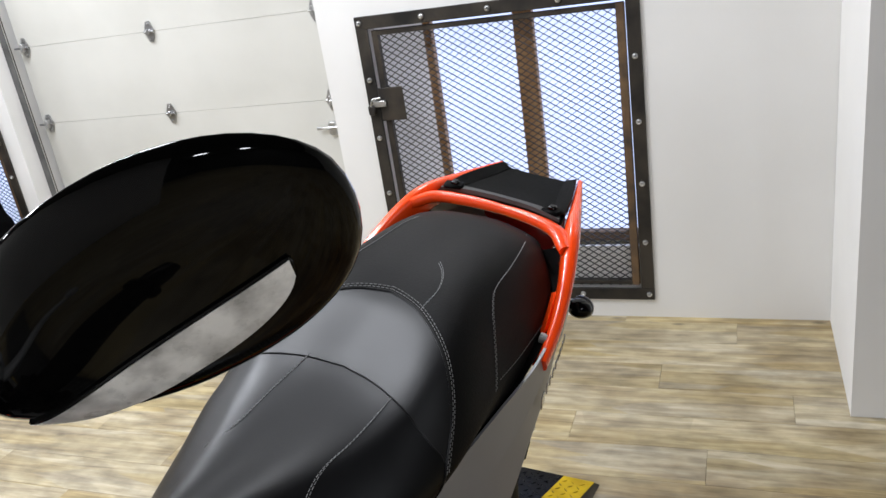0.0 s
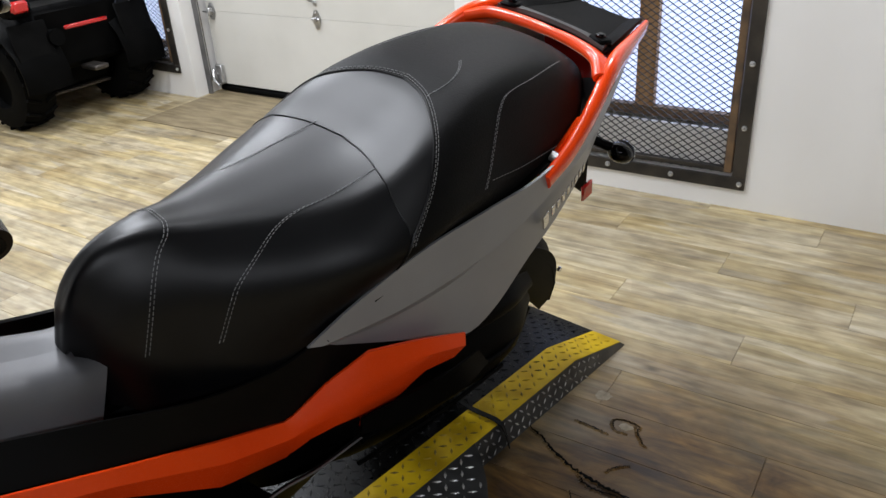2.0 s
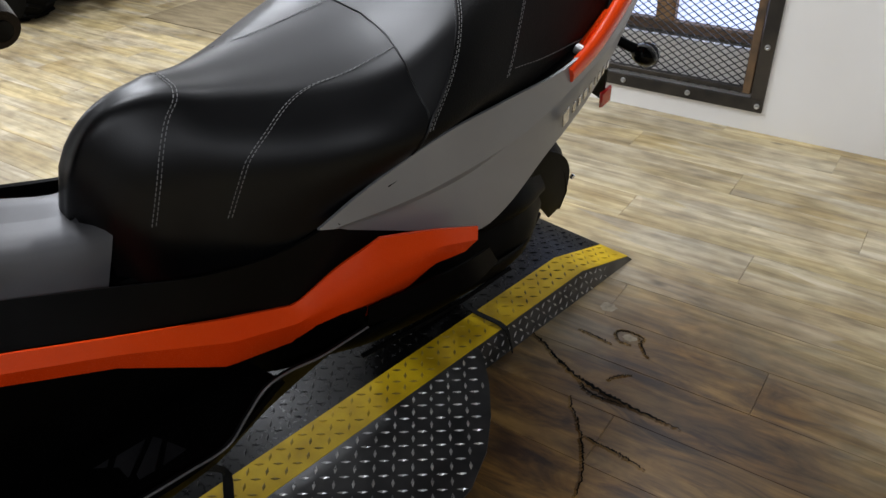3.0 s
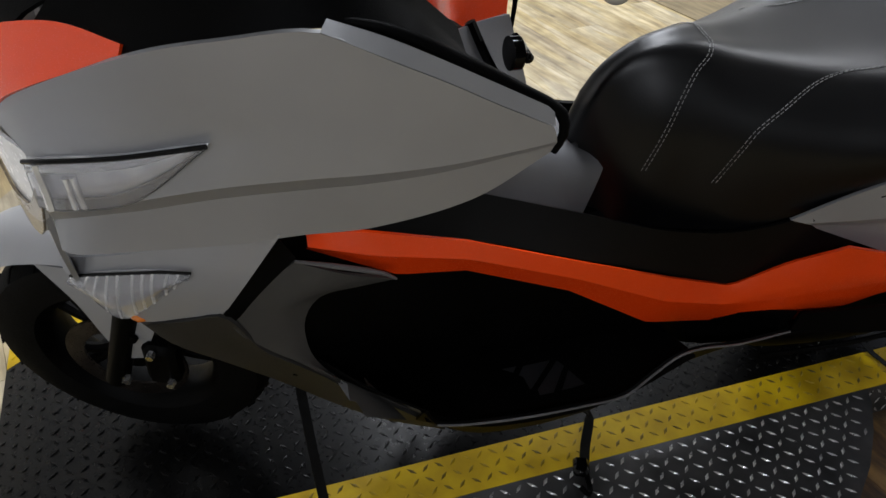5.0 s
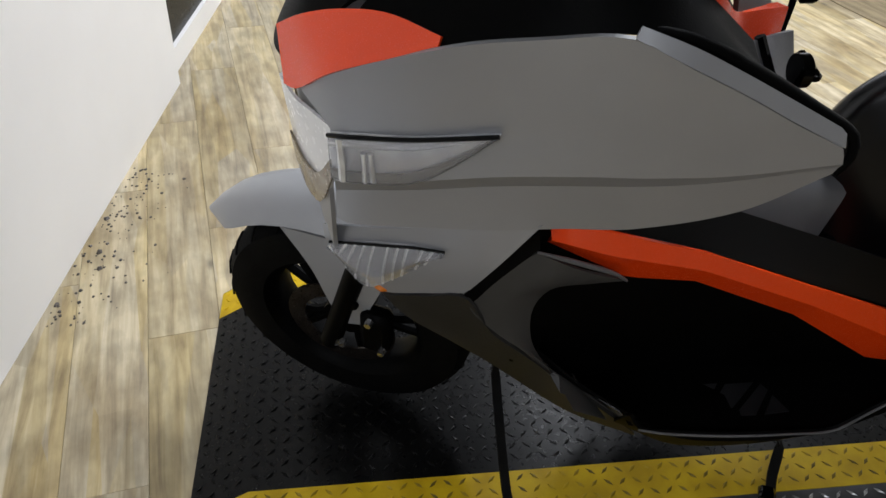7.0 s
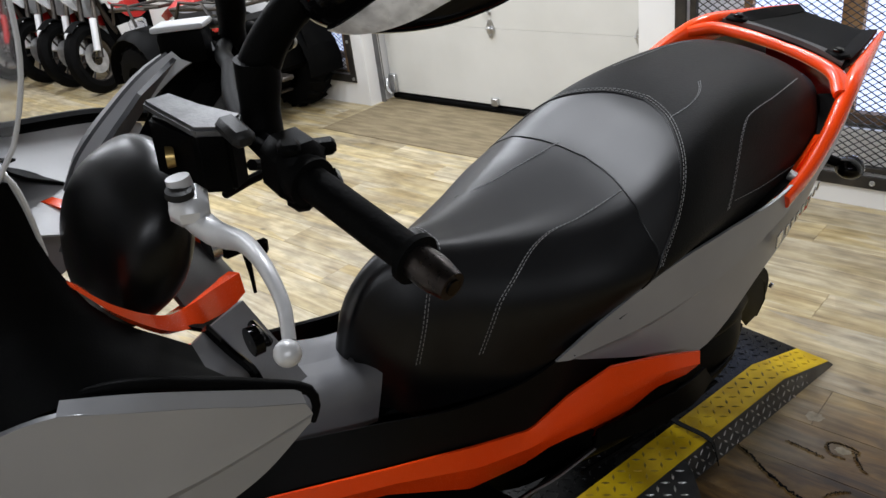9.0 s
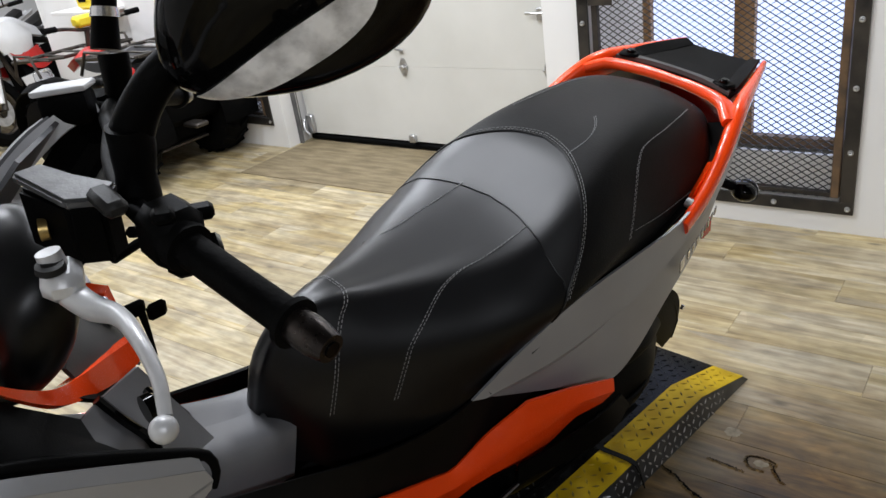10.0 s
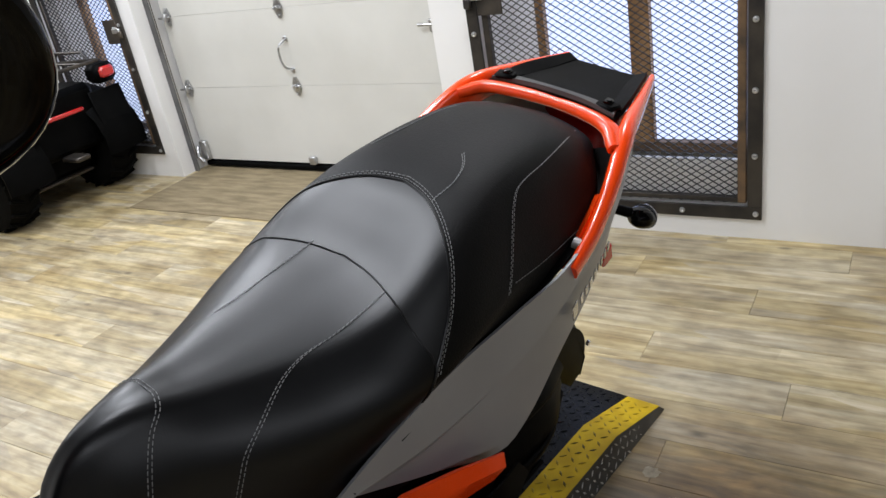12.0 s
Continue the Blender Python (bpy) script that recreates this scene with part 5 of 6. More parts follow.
bmesh.ops.bevel(mcb, geom=mcb.edges[:], offset=.004, segments=2, affect="EDGES")
part("brake_reservoir", mcb, PLASTIC, bar, "black brake fluid reservoir")
part("reservoir_cap", capb, WORN, bar, "worn grey reservoir cap")
far_seat = BI @ SC.inverted() @ pose(-.503, .58, 1.38, 0, 0, 41)       # the other brake's reservoir, past the steering head
far_tank, far_cap = box((.068, .044, .046), (0, 0, 0), .009, seg=2), box((.075, .05, .009), (0, 0, .027), .004, seg=2)
for bm in (far_tank, far_cap):
    bmesh.ops.transform(bm, matrix=far_seat, verts=bm.verts)
both("bar_clamp", box((.045, .022, .016), (.283, -.012, 1.392), .005, Matrix.Rotation(radians(20), 4, "Z")), PANEL_DARK, bar, "worn bar clamp")
both("sight_glass", turned([(-.004, 0), (-.004, .011), (.004, .010), (.004, 0)], 18, "Y", tuple(CAP[0].lerp(CAP[5], .5) - Vector((0, .003, .035)))), BRASS, bar, "brass rimmed sight glass")
both("lever_mount", box((.045, .035, .028), (.305, -.062, 1.335), .009), LEVER, bar)
both("pivot_bolt", turned([(0, 0), (0, .013), (.006, .012), (.008, 0)], 18, "Z", (.31, -.068, 1.35)), PANEL_DARK, bar)
LV = [BI @ Vector(p) for p in ((.262, .425, 1.362), (.272, .428, 1.328), (.305, .434, 1.322), (.35, .44, 1.335), (.40, .434, 1.344), (.438, .428, 1.333), (.462, .418, 1.318))]
both("brake_lever", tube(LV, [.011, .0135, .0115, .0085, .007, .006, .0055], 14, 40), LEVER, bar, "polished alloy brake lever")
ball = bmesh.new()
bmesh.ops.create_uvsphere(ball, u_segments=20, v_segments=12, radius=.011, matrix=Matrix.Translation(BI @ Vector((.469, .412, 1.314))))
both("lever_ball", ball, LEVER, bar)
both("cable", tube([(.24, .0, 1.33), (.18, .03, 1.29), (.12, .0, 1.24), (.08, -.03, 1.2)], .006, 8), RUBBER, bar, "black cable")
both("mirror_base", tube([(.228, .014, 1.36), (.224, .016, 1.385), (.222, .018, 1.41), (.221, .018, 1.432)], [.022, .019, .0215, .0215], 18, 14), PLASTIC, bar, "black rubber mirror boot")
ARM = [BI @ Vector(p) for p in ((.216, .535, 1.415), (.228, .545, 1.447), (.247, .563, 1.482), (.272, .583, 1.505), (.3, .602, 1.526))]
part("mirror_arm", tube(ARM, [.0215, .019, .018, .019, .017], 16, 14), PLASTIC, bar, "black mirror arm")
part("mirror_arm", tube([(-.247, .01, 1.44), (-.248, .02, 1.5), (-.25, .03, 1.56)], [.021, .017, .015], 16, 10), PLASTIC, bar, "black mirror arm")
part("mirror_collar", tube([(-.2478, .018, 1.486), (-.248, .02, 1.5)], [.0205, .0185], 18, 3, False), ALLOY, bar, "pale metal collar")

for ob in bar.children:
    if ob.type == "MESH" and sum(v.co.x for v in ob.data.vertices) < 0:
        for v in ob.data.vertices:
            v.co.z += .4 * min(v.co.x, 0)
part("brake_reservoir", far_tank, PLASTIC, bar, "black brake fluid reservoir")
part("reservoir_cap", far_cap, SLAT, bar, "pale grey reservoir cap")


def mirror(parent, c, a, b, A, B, T, flare=.27):
    """A long mirror shell, c its middle, a along and b across, with an inset signal lens in its lower half."""
    c, a, b = Vector(c), Vector(a).normalized(), Vector(b)
    b = (b - a * b.dot(a)).normalized()
    n = a.cross(b)
    ex = 1.8

    def front(x, y):
        return T * max(1 - (abs(x / A) ** ex + abs(y / B / (1 + flare * x / A)) ** ex) ** (4 / ex), .004) ** .5

    def place(x, y, h):
        """The inner end is cut short, the lower outer corner fuller."""
        y *= 1 + .26 * max(x / A, 0) if y < 0 else .94
        return c + a * (x if x > 0 else x * .72) + b * y + n * h

    bm = bmesh.new()
    bmesh.ops.create_uvsphere(bm, u_segments=56, v_segments=32, radius=1)
    for v in bm.verts:
        x, y, z = v.co
        r = math.hypot(x, y)
        k = r / max((abs(x) ** ex + abs(y) ** ex) ** (1 / ex), 1e-6)
        x, y = x * k, y * k * (1 + flare * x * k)
        v.co = place(x * A, y * B, front(x * A, y * B) if z > 0 else z * T * .5)
    part("mirror_shell", bm, GLOSS, parent, "gloss black mirror shell", 60)
    rows, bed = [], []
    for j in range(13):
        w = j / 12
        row = []
        for i in range(41):
            u = i / 40
            x = -.135 + u * .232
            top = -.014 - .004 * u + .004 * math.sin(math.pi * u)
            y = top - w * .039 * max(4 * u * (1 - u), 0) ** .55 * (.8 + .35 * u)
            row.append(place(x, y, front(x, y) + .0012))
        rows.append(row)
    part("signal_lens", thicken(grid_mesh(rows), .002), SIGNAL, parent, "milky clear signal lens in the mirror", 60)
    part("lens_rim", tube(list(rows[0]) + list(rows[-1])[::-1][1:-1] + [rows[0][0]], .0016, 6, 120), GLOSS, parent)


mirror(scooter, (.3459, .6118, 1.5532), (.627, .466, .625), (-.202, -.678, .707), .152, .092, .0246)

# ---- tie-down straps ----
def ribbon(pts, w, t, n=24):
    P = crom(pts, n) if len(pts) > 2 else line(pts, n)
    rows = []
    for i, p in enumerate(P):
        tan = (P[min(i + 1, n - 1)] - P[max(i - 1, 0)]).normalized()
        side = tan.cross(Vector((.3, .2, 1))).normalized()
        up = side.cross(tan).normalized()
        rows.append([p + side * w / 2 + up * t / 2, p - side * w / 2 + up * t / 2, p - side * w / 2 - up * t / 2, p + side * w / 2 - up * t / 2])
    return grid_mesh(rows, True, True)


def strap(points, width, hook=None):
    ob = thing("tie_down_strap", "black nylon tie-down strap hooked over the platform edge", "strap", pose(*points[-1]), "tie-down straps")
    inv = Vector(points[-1])
    part("webbing", ribbon([Vector(p) - inv for p in points], width, .003), STRAP, ob, "black nylon webbing")
    if hook:
        part("hook", tube([Vector(p) - inv for p in hook], .006, 8), PLASTIC, ob, "black coated steel hook")
        part("buckle", box((.045, .034, .02), (.004, -.012, .006), .007, Matrix.Rotation(radians(-35), 4, "Z")), GLOSS, ob, "black strap buckle")


strap([tuple(SC @ Vector((.13, .23, .50))), (-.62, .258, .31), (-.545, .25, .205), (-.47, .244, .104), (-.44, .242, .09), (-.36, .236, .088)], .02)
strap([tuple(SC @ Vector((.2, .70, .30))), (-.405, .825, .14), (-.362, .79, .1), (-.325, .76, .094)], .022, [(-.33, .765, .10), (-.3, .748, .094), (-.272, .735, .092), (-.262, .722, .096), (-.28, .715, .102)])
strap([tuple(SC @ Vector((.15, 1.45, .25))), (-.36, 1.635, .11), (-.285, 1.625, .092), (-.215, 1.617, .092), (-.178, 1.615, .084), (-.158, 1.62, .01)], .02)

# ---- mesh-guarded windows ----
WOOD_DARK = surface("dark_wood", (.1, .055, .025), (.17, .1, .05), .55, scale=2, fine=40)


def mesh_window(name, label, x0, x1, z0, z1, y, panes, lock_left, sill):
    ob = thing(name, label, "window", pose(x0, y, z0), kind="structure")
    W, H = x1 - x0, z1 - z0
    fr = .055
    for nm, sx, sz, cx, cz in (("frame_bar", W + .02, fr, W / 2, H - fr / 2 + .01), ("frame_bar", W + .02, fr, W / 2, fr / 2 - .01), ("frame_bar", fr, H - 2 * fr + .02, fr / 2 - .01, H / 2), ("frame_bar", fr, H - 2 * fr + .02, W - fr / 2 + .01, H / 2)):
        part(nm, box((sx, .012, sz), (cx, -.008, cz), .002), FRAME_STEEL, ob, "dark raw steel angle frame")
    for sx, cx, mm in ((.03, fr + .015, STEEL), (.034, W - fr - .014, RUST)):
        part("inner_bar", box((sx, .03, H - 2 * fr), (cx, .016, H / 2), .003), mm, ob, "rust-stained steel inner bar")
    for cz in (fr + .012, H - fr - .012):
        part("inner_bar", box((W - 2 * fr, .03, .022), (W / 2, .018, cz), .003), STEEL, ob)
    n = max(3, int(W / .3))
    for i in range(n + 1):
        for cz in (fr / 2 - .01, H - fr / 2 + .01):
            part("bolt", turned([(-.014, 0), (-.022, .006), (-.02, .011), (-.014, .012)], 12, "Y", (.012 + (W - .024) * i / n, 0, cz)), GALV, ob)
    for i in range(1, n + 1):
        for cx in (fr / 2 - .01, W - fr / 2 + .01):
            part("bolt", turned([(-.014, 0), (-.022, .006), (-.02, .011), (-.014, .012)], 12, "Y", (cx, 0, H * i / (n + 1))), GALV, ob)
    # expanded metal
    a0, a1, b0, b1 = fr, W - fr, fr, H - fr
    du, dv, t = .044, .0285, .0017
    verts, faces = [], []
    for s in (1, -1):
        m = s * dv / du
        k0 = b0 - (m * a1 if m > 0 else m * a0)
        k1 = b1 - (m * a0 if m > 0 else m * a1)
        k = k0
        while k < k1:
            pts = []
            for xx in (a0, a1):
                pts.append((xx, m * xx + k))
            (xa, za), (xb, zb) = pts
            lo, hi = b0, b1
            def clip(xa, za, xb, zb):
                if abs(zb - za) < 1e-9:
                    return xa, za, xb, zb
                ta, tb = 0.0, 1.0
                for lim, sg in ((lo, 1), (hi, -1)):
                    fa, fb = sg * (za - lim), sg * (zb - lim)
                    if fa < 0 and fb < 0:
                        return None
                    if fa < 0:
                        ta = max(ta, fa / (fa - fb))
                    if fb < 0:
                        tb = min(tb, fa / (fa - fb))
                if ta >= tb:
                    return None
                return xa + (xb - xa) * ta, za + (zb - za) * ta, xa + (xb - xa) * tb, za + (zb - za) * tb
            r = clip(xa, za, xb, zb)
            if r and math.hypot(r[2] - r[0], r[3] - r[1]) > .01:
                xa, za, xb, zb = r
                dx, dz = xb - xa, zb - za
                q = math.hypot(dx, dz)
                nx, nz = -dz / q * t, dx / q * t
                i0 = len(verts)
                for yy in (-.002, .003):
                    verts += [(xa + nx, yy, za + nz), (xb + nx, yy, zb + nz), (xb - nx, yy, zb - nz), (xa - nx, yy, za - nz)]
                faces += [(i0, i0 + 1, i0 + 2, i0 + 3), (i0 + 7, i0 + 6, i0 + 5, i0 + 4)] + [(i0 + j, i0 + 4 + j, i0 + 4 + (j + 1) % 4, i0 + (j + 1) % 4) for j in range(4)]
            k += dv
    me = bpy.data.meshes.new("wire_mesh")
    me.from_pydata(verts, [], faces)
    me.materials.append(MESH)
    mo = new("wire_mesh", me)
    mo.parent = ob
    mo.location = (0, .006, 0)
    tagged(mo, "expanded steel mesh", kind="stuff")
    # sash behind
    D = .15
    for (xa, xb, mat, nm, lab) in panes:
        if mat is WOOD:
            part(nm, box((xb - xa, .05, H - sill + .05), ((xa + xb) / 2, D, sill + (H - sill) / 2), .004), mat, ob, lab)
        else:
            part(nm, box((xb - xa, .012, H - sill + .05), ((xa + xb) / 2, D + .02, sill + (H - sill) / 2), 0), mat, ob, lab)
    part("sash_rail", box((W, .06, .045), (W / 2, D, sill - .02), .004), WOOD_DARK, ob, "dark wooden bottom rail")
    part("window_sill", box((W, .02, max(sill - .04, .02)), (W / 2, .06, (sill - .04) / 2)), WALL, ob, "white board below the sash")
    # padlock hasp
    lx = fr / 2 + .005 if lock_left else W - fr / 2 - .005
    sg = 1 if lock_left else -1
    part("lock_plate", box((.12, .006, .15), (lx + sg * .075, -.012, H * .715), .002), STEEL, ob, "dark steel lock plate")
    part("hasp", box((.07, .016, .03), (lx + sg * .015, -.024, H * .72), .004), GALV, ob, "galvanised hasp")
    part("padlock", box((.035, .02, .045), (lx - sg * .02, -.03, H * .70), .006), STEEL, ob, "dark padlock")
    part("hasp_pin", tube([(lx - sg * .03, -.03, H * .69), (lx - sg * .01, -.035, H * .735), (lx + sg * .03, -.03, H * .74)], .005, 8), GALV, ob)
    return ob


mesh_window("window_1", "barred window with steel mesh guard over bluish frosted panes", W0, W1, WZ0, WZ1, NY, [(.0, .25, GREYPANE, "pane", "dull grey pane"), (.25, .288, WOOD, "stile", "brown wooden stile"), (.285, .67, FROST, "pane", "bluish frosted pane"), (.662, .748, WOOD, "mullion", "brown wooden mullion"), (.745, 1.2, FROST, "pane", "bluish frosted pane")], True, .265)
mesh_window("window_2", "second mesh-guarded window with blue panes behind the quad bike", L0, L1, LZ0, LZ1, LY, [(.0, .3, GREYPANE, "pane", "dull bluish pane"), (.28, .34, WOOD, "stile", "brown wooden stile"), (.34, .82, FROST, "pane", "bluish frosted pane")], False, .16)


# ---- garage door ----
def garage_door():
    ob = thing("door_1", "closed white sectional garage door with steel hinges", "garage door", pose(DX0, DY, 0), kind="structure")
    W = DX1 - DX0
    zs = [.06, .552, 1.009, 1.466, 1.923, 2.38]
    for za, zb in zip(zs, zs[1:]):
        pan = box((W, .045, zb - za - .0012), (W / 2, .0225 + .005, (za + zb) / 2), .0012)
        part("panel", pan, DOOR_WHITE, ob, "white painted insulated panel")
    part("bottom_seal", box((W, .06, .035), (W / 2, .03, .03), .01), RUBBER, ob, "black rubber bottom seal")
    xs = [.055, .97, 2.005]
    hb = []
    for z in zs[1:-1]:
        for x in xs:
            e = x in (xs[0], xs[2])
            h = slab([Vector((x + dx, .0, z + dz)) for dx, dz in ((-.012, .055), (.012, .055), (.03, .012), (.03, -.012), (.012, -.055), (-.012, -.055), (-.03, -.012), (-.03, .012))], .004, (0, -1, 0))
            h = tube([(x - .03, -.008, z), (x + .03, -.008, z)], .008, 10, 2, False, bm=h)
            if e:
                h = tube([(x, -.03, z), (x + (-.05 if x < 1 else .05), -.03, z)], .006, 8, 2, False, bm=h)
                h = box((.02, .03, .05), (x, -.018, z), .003, bm=h)
            else:
                h = box((.018, .02, .028), (x, -.014, z), .003, bm=h)
            for dz in (-.04, .04):
                h = turned([(-.004, 0), (-.009, .004), (-.008, .007), (-.003, .008)], 8, "Y", (x, 0, z + dz), bm=h)
            part("hinge", h, GALV, ob, "galvanised hinge")
    hd = tube([(.965, -.005, .83), (.945, -.045, .80), (.94, -.05, .74), (.955, -.045, .68), (.97, -.005, .655)], .007, 8)
    hd = box((.03, .006, .03), (.965, -.003, .835), .003, bm=hd)
    part("handle", box((.03, .006, .03), (.97, -.003, .65), .003, bm=hd), GALV, ob, "steel lift handle")
    lk = box((.05, .02, .07), (1.985, -.01, .86), .006)
    lk = tube([(1.93, -.02, .865), (2.09, -.02, .865)], .007, 8, 2, False, bm=lk)
    part("slide_lock", tube([(1.93, -.02, .865), (1.9, -.03, .868)], [.007, .01], 8, 3, False, bm=lk), GALV, ob, "galvanised slide lock")
    part("bottom_bracket", box((.05, .03, .05), (.965, -.012, .085), .005), GALV, ob)
    cb = box((.06, .03, .13), (.045, -.015, .13), .004)
    part("corner_bracket", tube([(.0, -.03, .16), (.02, -.06, .1), (.05, -.05, .06)], .01, 8, bm=cb), GALV, ob, "galvanised corner bracket")
    for x in (-.02, W - .03):
        tr = box((.05, .004, 2.3), (x, -.075, 1.15))
        tr = box((.004, .05, 2.3), (x - .023 if x < 1 else x + .023, -.052, 1.15), bm=tr)
        part("track", tr, TRACK, ob, "grey steel track")
    part("cable", tube([(.03, -.085, .1), (.03, -.085, 2.3)], .003, 6, 2, False), STEEL, ob)


TRACK = surface("track_steel", (.12, .12, .12), (.2, .2, .2), .45, .7, scale=9, fine=90, bump=.1)
garage_door()
solid("threshold", box((DX1 - DX0 - .002, DY - NY + .25, .006), ((DX0 + DX1) / 2, (DY + NY) / 2 - .12, .003), .002), THRESH, "worn brown threshold strip before the garage door", "threshold", "structure")


# ---- quad bike ----
def fat_wheel(parent, at, r, w, name="wheel"):
    ob = gear(name, parent, pose(*at))
    t = turned([(-w, r * .5), (-w * 1.05, r * .75), (-w * .9, r * .93), (0, r), (w * .9, r * .93), (w * 1.05, r * .75), (w, r * .5), (0, r * .45), (-w, r * .5)], 36, "Y")
    kn = None
    for k in range(18):
        a = 2 * math.pi * k / 18
        for s in (-1, 1):
            kn = tube([(r * math.cos(a), s * w * .15, r * math.sin(a)), (r * .96 * math.cos(a + .12), s * w * .9, r * .96 * math.sin(a + .12))], .012, 5, 2, False, bm=kn)
    part("tyre", t, RUBBER, ob, "knobbly black tyre")
    tagged(part("tread", kn, RUBBER, ob), kind="stuff")
    rm = turned([(-w * .6, r * .5), (-w * .3, r * .2), (-w * .3, 0)], 20, "Y")
    rm = turned([(w * .6, r * .5), (w * .3, r * .2), (w * .3, 0)], 20, "Y", bm=rm)
    part("rim", rm, PLASTIC, ob, "black steel rim")
    return ob


def quad_bike(m):
    ob = thing("quad_bike", "black quad bike with tubular racks and red tail lamps", "quad bike", m)
    for x, y in ((-.2, -.37), (-.2, .37), (.58, -.37), (.58, .37)):
        fat_wheel(ob, (x, y, .29), .29, .11)
    # chassis and rear panel oversized, plate added, to fill the shade between the wheels
    part("chassis_fill", box((.98, .54, .46), (.2, 0, .38), .06), PLASTIC, ob)
    part("rear_panel", box((.3, .64, .4), (.7, 0, .53), .04), PLASTIC, ob, "black rear panel")
    part("axle_housing", tube([(.58, -.3, .29), (.58, -.1, .29), (.58, 0, .29), (.58, .1, .29), (.58, .3, .29)], [.05, .055, .11, .055, .05], 14), PLASTIC, ob, "black rear axle housing")
    part("underside_shade", box((1.0, .44, .02), (.2, 0, .17), .006), STEEL, ob, "dark plate added for the shade under the quad bike")
    for s in (-1, 1):
        part("mud_flap", box((.012, .24, .22), (.9, s * .36, .56), .005, Matrix.Rotation(radians(-12), 4, "Y")), RUBBER, ob, "black rubber mud flap")
        part("lamp_pod", box((.14, .16, .12), (.86, s * .39, .76), .03), PLASTIC, ob, "black tail lamp pod")
    for x in (-.2, .6):
        for s in (-1, 1):
            fd = []
            for k in range(11):
                a = radians(190 - k * 20)
                fd.append([Vector((x + .36 * math.cos(a), s * yy, .33 + (.34 + dz) * max(math.sin(a), -.2))) for yy, dz in ((.2, -.02), (.28, .02), (.42, .02), (.5, -.03))])
            part("fender", thicken(grid_mesh(fd), .008), PLASTIC, ob, "black plastic fender")
    part("seat", loft([[(-.15, -.13, .78), (.1, -.15, .76), (.45, -.15, .8)], [(-.15, 0, .83), (.1, 0, .80), (.45, 0, .85)], [(-.15, .13, .78), (.1, .15, .76), (.45, .15, .8)]], 16, 5, True, .08), CONSOLE, ob, "satin dark grey quad seat")
    part("tank_cover", loft([[(-.3, -.12, .72), (-.15, -.13, .78), (.05, -.1, .78)], [(-.3, 0, .76), (-.15, 0, .84), (.05, 0, .82)], [(-.3, .12, .72), (-.15, .13, .78), (.05, .1, .78)]], 14, 5, True, .06), RED_PAINT, ob, "red tank cover")
    for x0, x1, z in ((.36, .88, .84), (-.55, -.2, .8)):
        rack = gear("rack", ob, Matrix.Identity(4), "black tubular rack")
        part("rack_bar", tube([(x0, -.38, z), (x1, -.38, z), (x1, .38, z), (x0, .38, z), (x0, -.38, z)], .013, 8, 5, False), STEEL, rack)
        for k in range(5):
            part("rack_bar", tube([(x0, -.28 + k * .14, z), (x1, -.28 + k * .14, z)], .009, 6, 2, False), STEEL, rack)
        for y in (-.38, .38):
            part("rack_bar", tube([(x0, y, z - .1), (x0, y, z + .05), (x1, y, z + .05), (x1, y, z - .1)], .011, 6, 4, False), STEEL, rack)
    hb = tube([(.02, -.36, 1.02), (-.03, -.2, 1.0), (-.09, 0, .96), (-.03, .2, 1.0), (.02, .36, 1.02)], .013, 10)
    hb = tube([(-.09, 0, .96), (-.18, 0, .72)], .02, 8, 2, False, bm=hb)
    part("handlebar", hb, STEEL, ob, "black handlebar")
    for s in (-1, 1):
        part("grip", tube([(.005, s * .27, 1.015), (.022, s * .37, 1.02)], .02, 10, 2, False), RUBBER, ob)
        part("tail_lamp", box((.04, .11, .07), (.922, s * .39, .765), .015), RED, ob, "red tail lamp")
        part("headlamp", box((.05, .14, .1), (-.54, s * .2, .66), .02), LENS, ob, "clear headlamp")
    part("reflector_strip", box((.02, .3, .025), (.92, .0, .6), .006), RED, ob, "red reflector strip")
    part("dash", box((.1, .16, .08), (-.09, 0, 1.02), .02), YELLOW, ob, "yellow dash pod")
    part("exhaust", tube([(.45, -.2, .5), (.94, -.22, .56)], [.045, .05], 12, 3, False), PLASTIC, ob, "blackened steel silencer")
    part("tow_hitch", box((.16, .1, .03), (.9, 0, .33), .008), STEEL, ob)
    for s in (-1, 1):
        part("shock", tube([(.6, s * .18, .3), (.74, s * .2, .7)], .022, 10, 3, False), STEEL, ob, "dark shock absorber")
        part("spring", tube([(.62 + .12 * k / 48 + .03 * math.cos(k * .9), s * .19 + .03 * math.sin(k * .9), .34 + .3 * k / 48) for k in range(49)], .005, 5, 98), GALV, ob, "bare steel coil spring")
        part("swing_arm", tube([(.3, s * .1, .36), (.58, s * .3, .29)], .025, 8, 3, False), STEEL, ob)


quad_bike(pose(-4.85, 3.17, 0, 0, 0, -1))


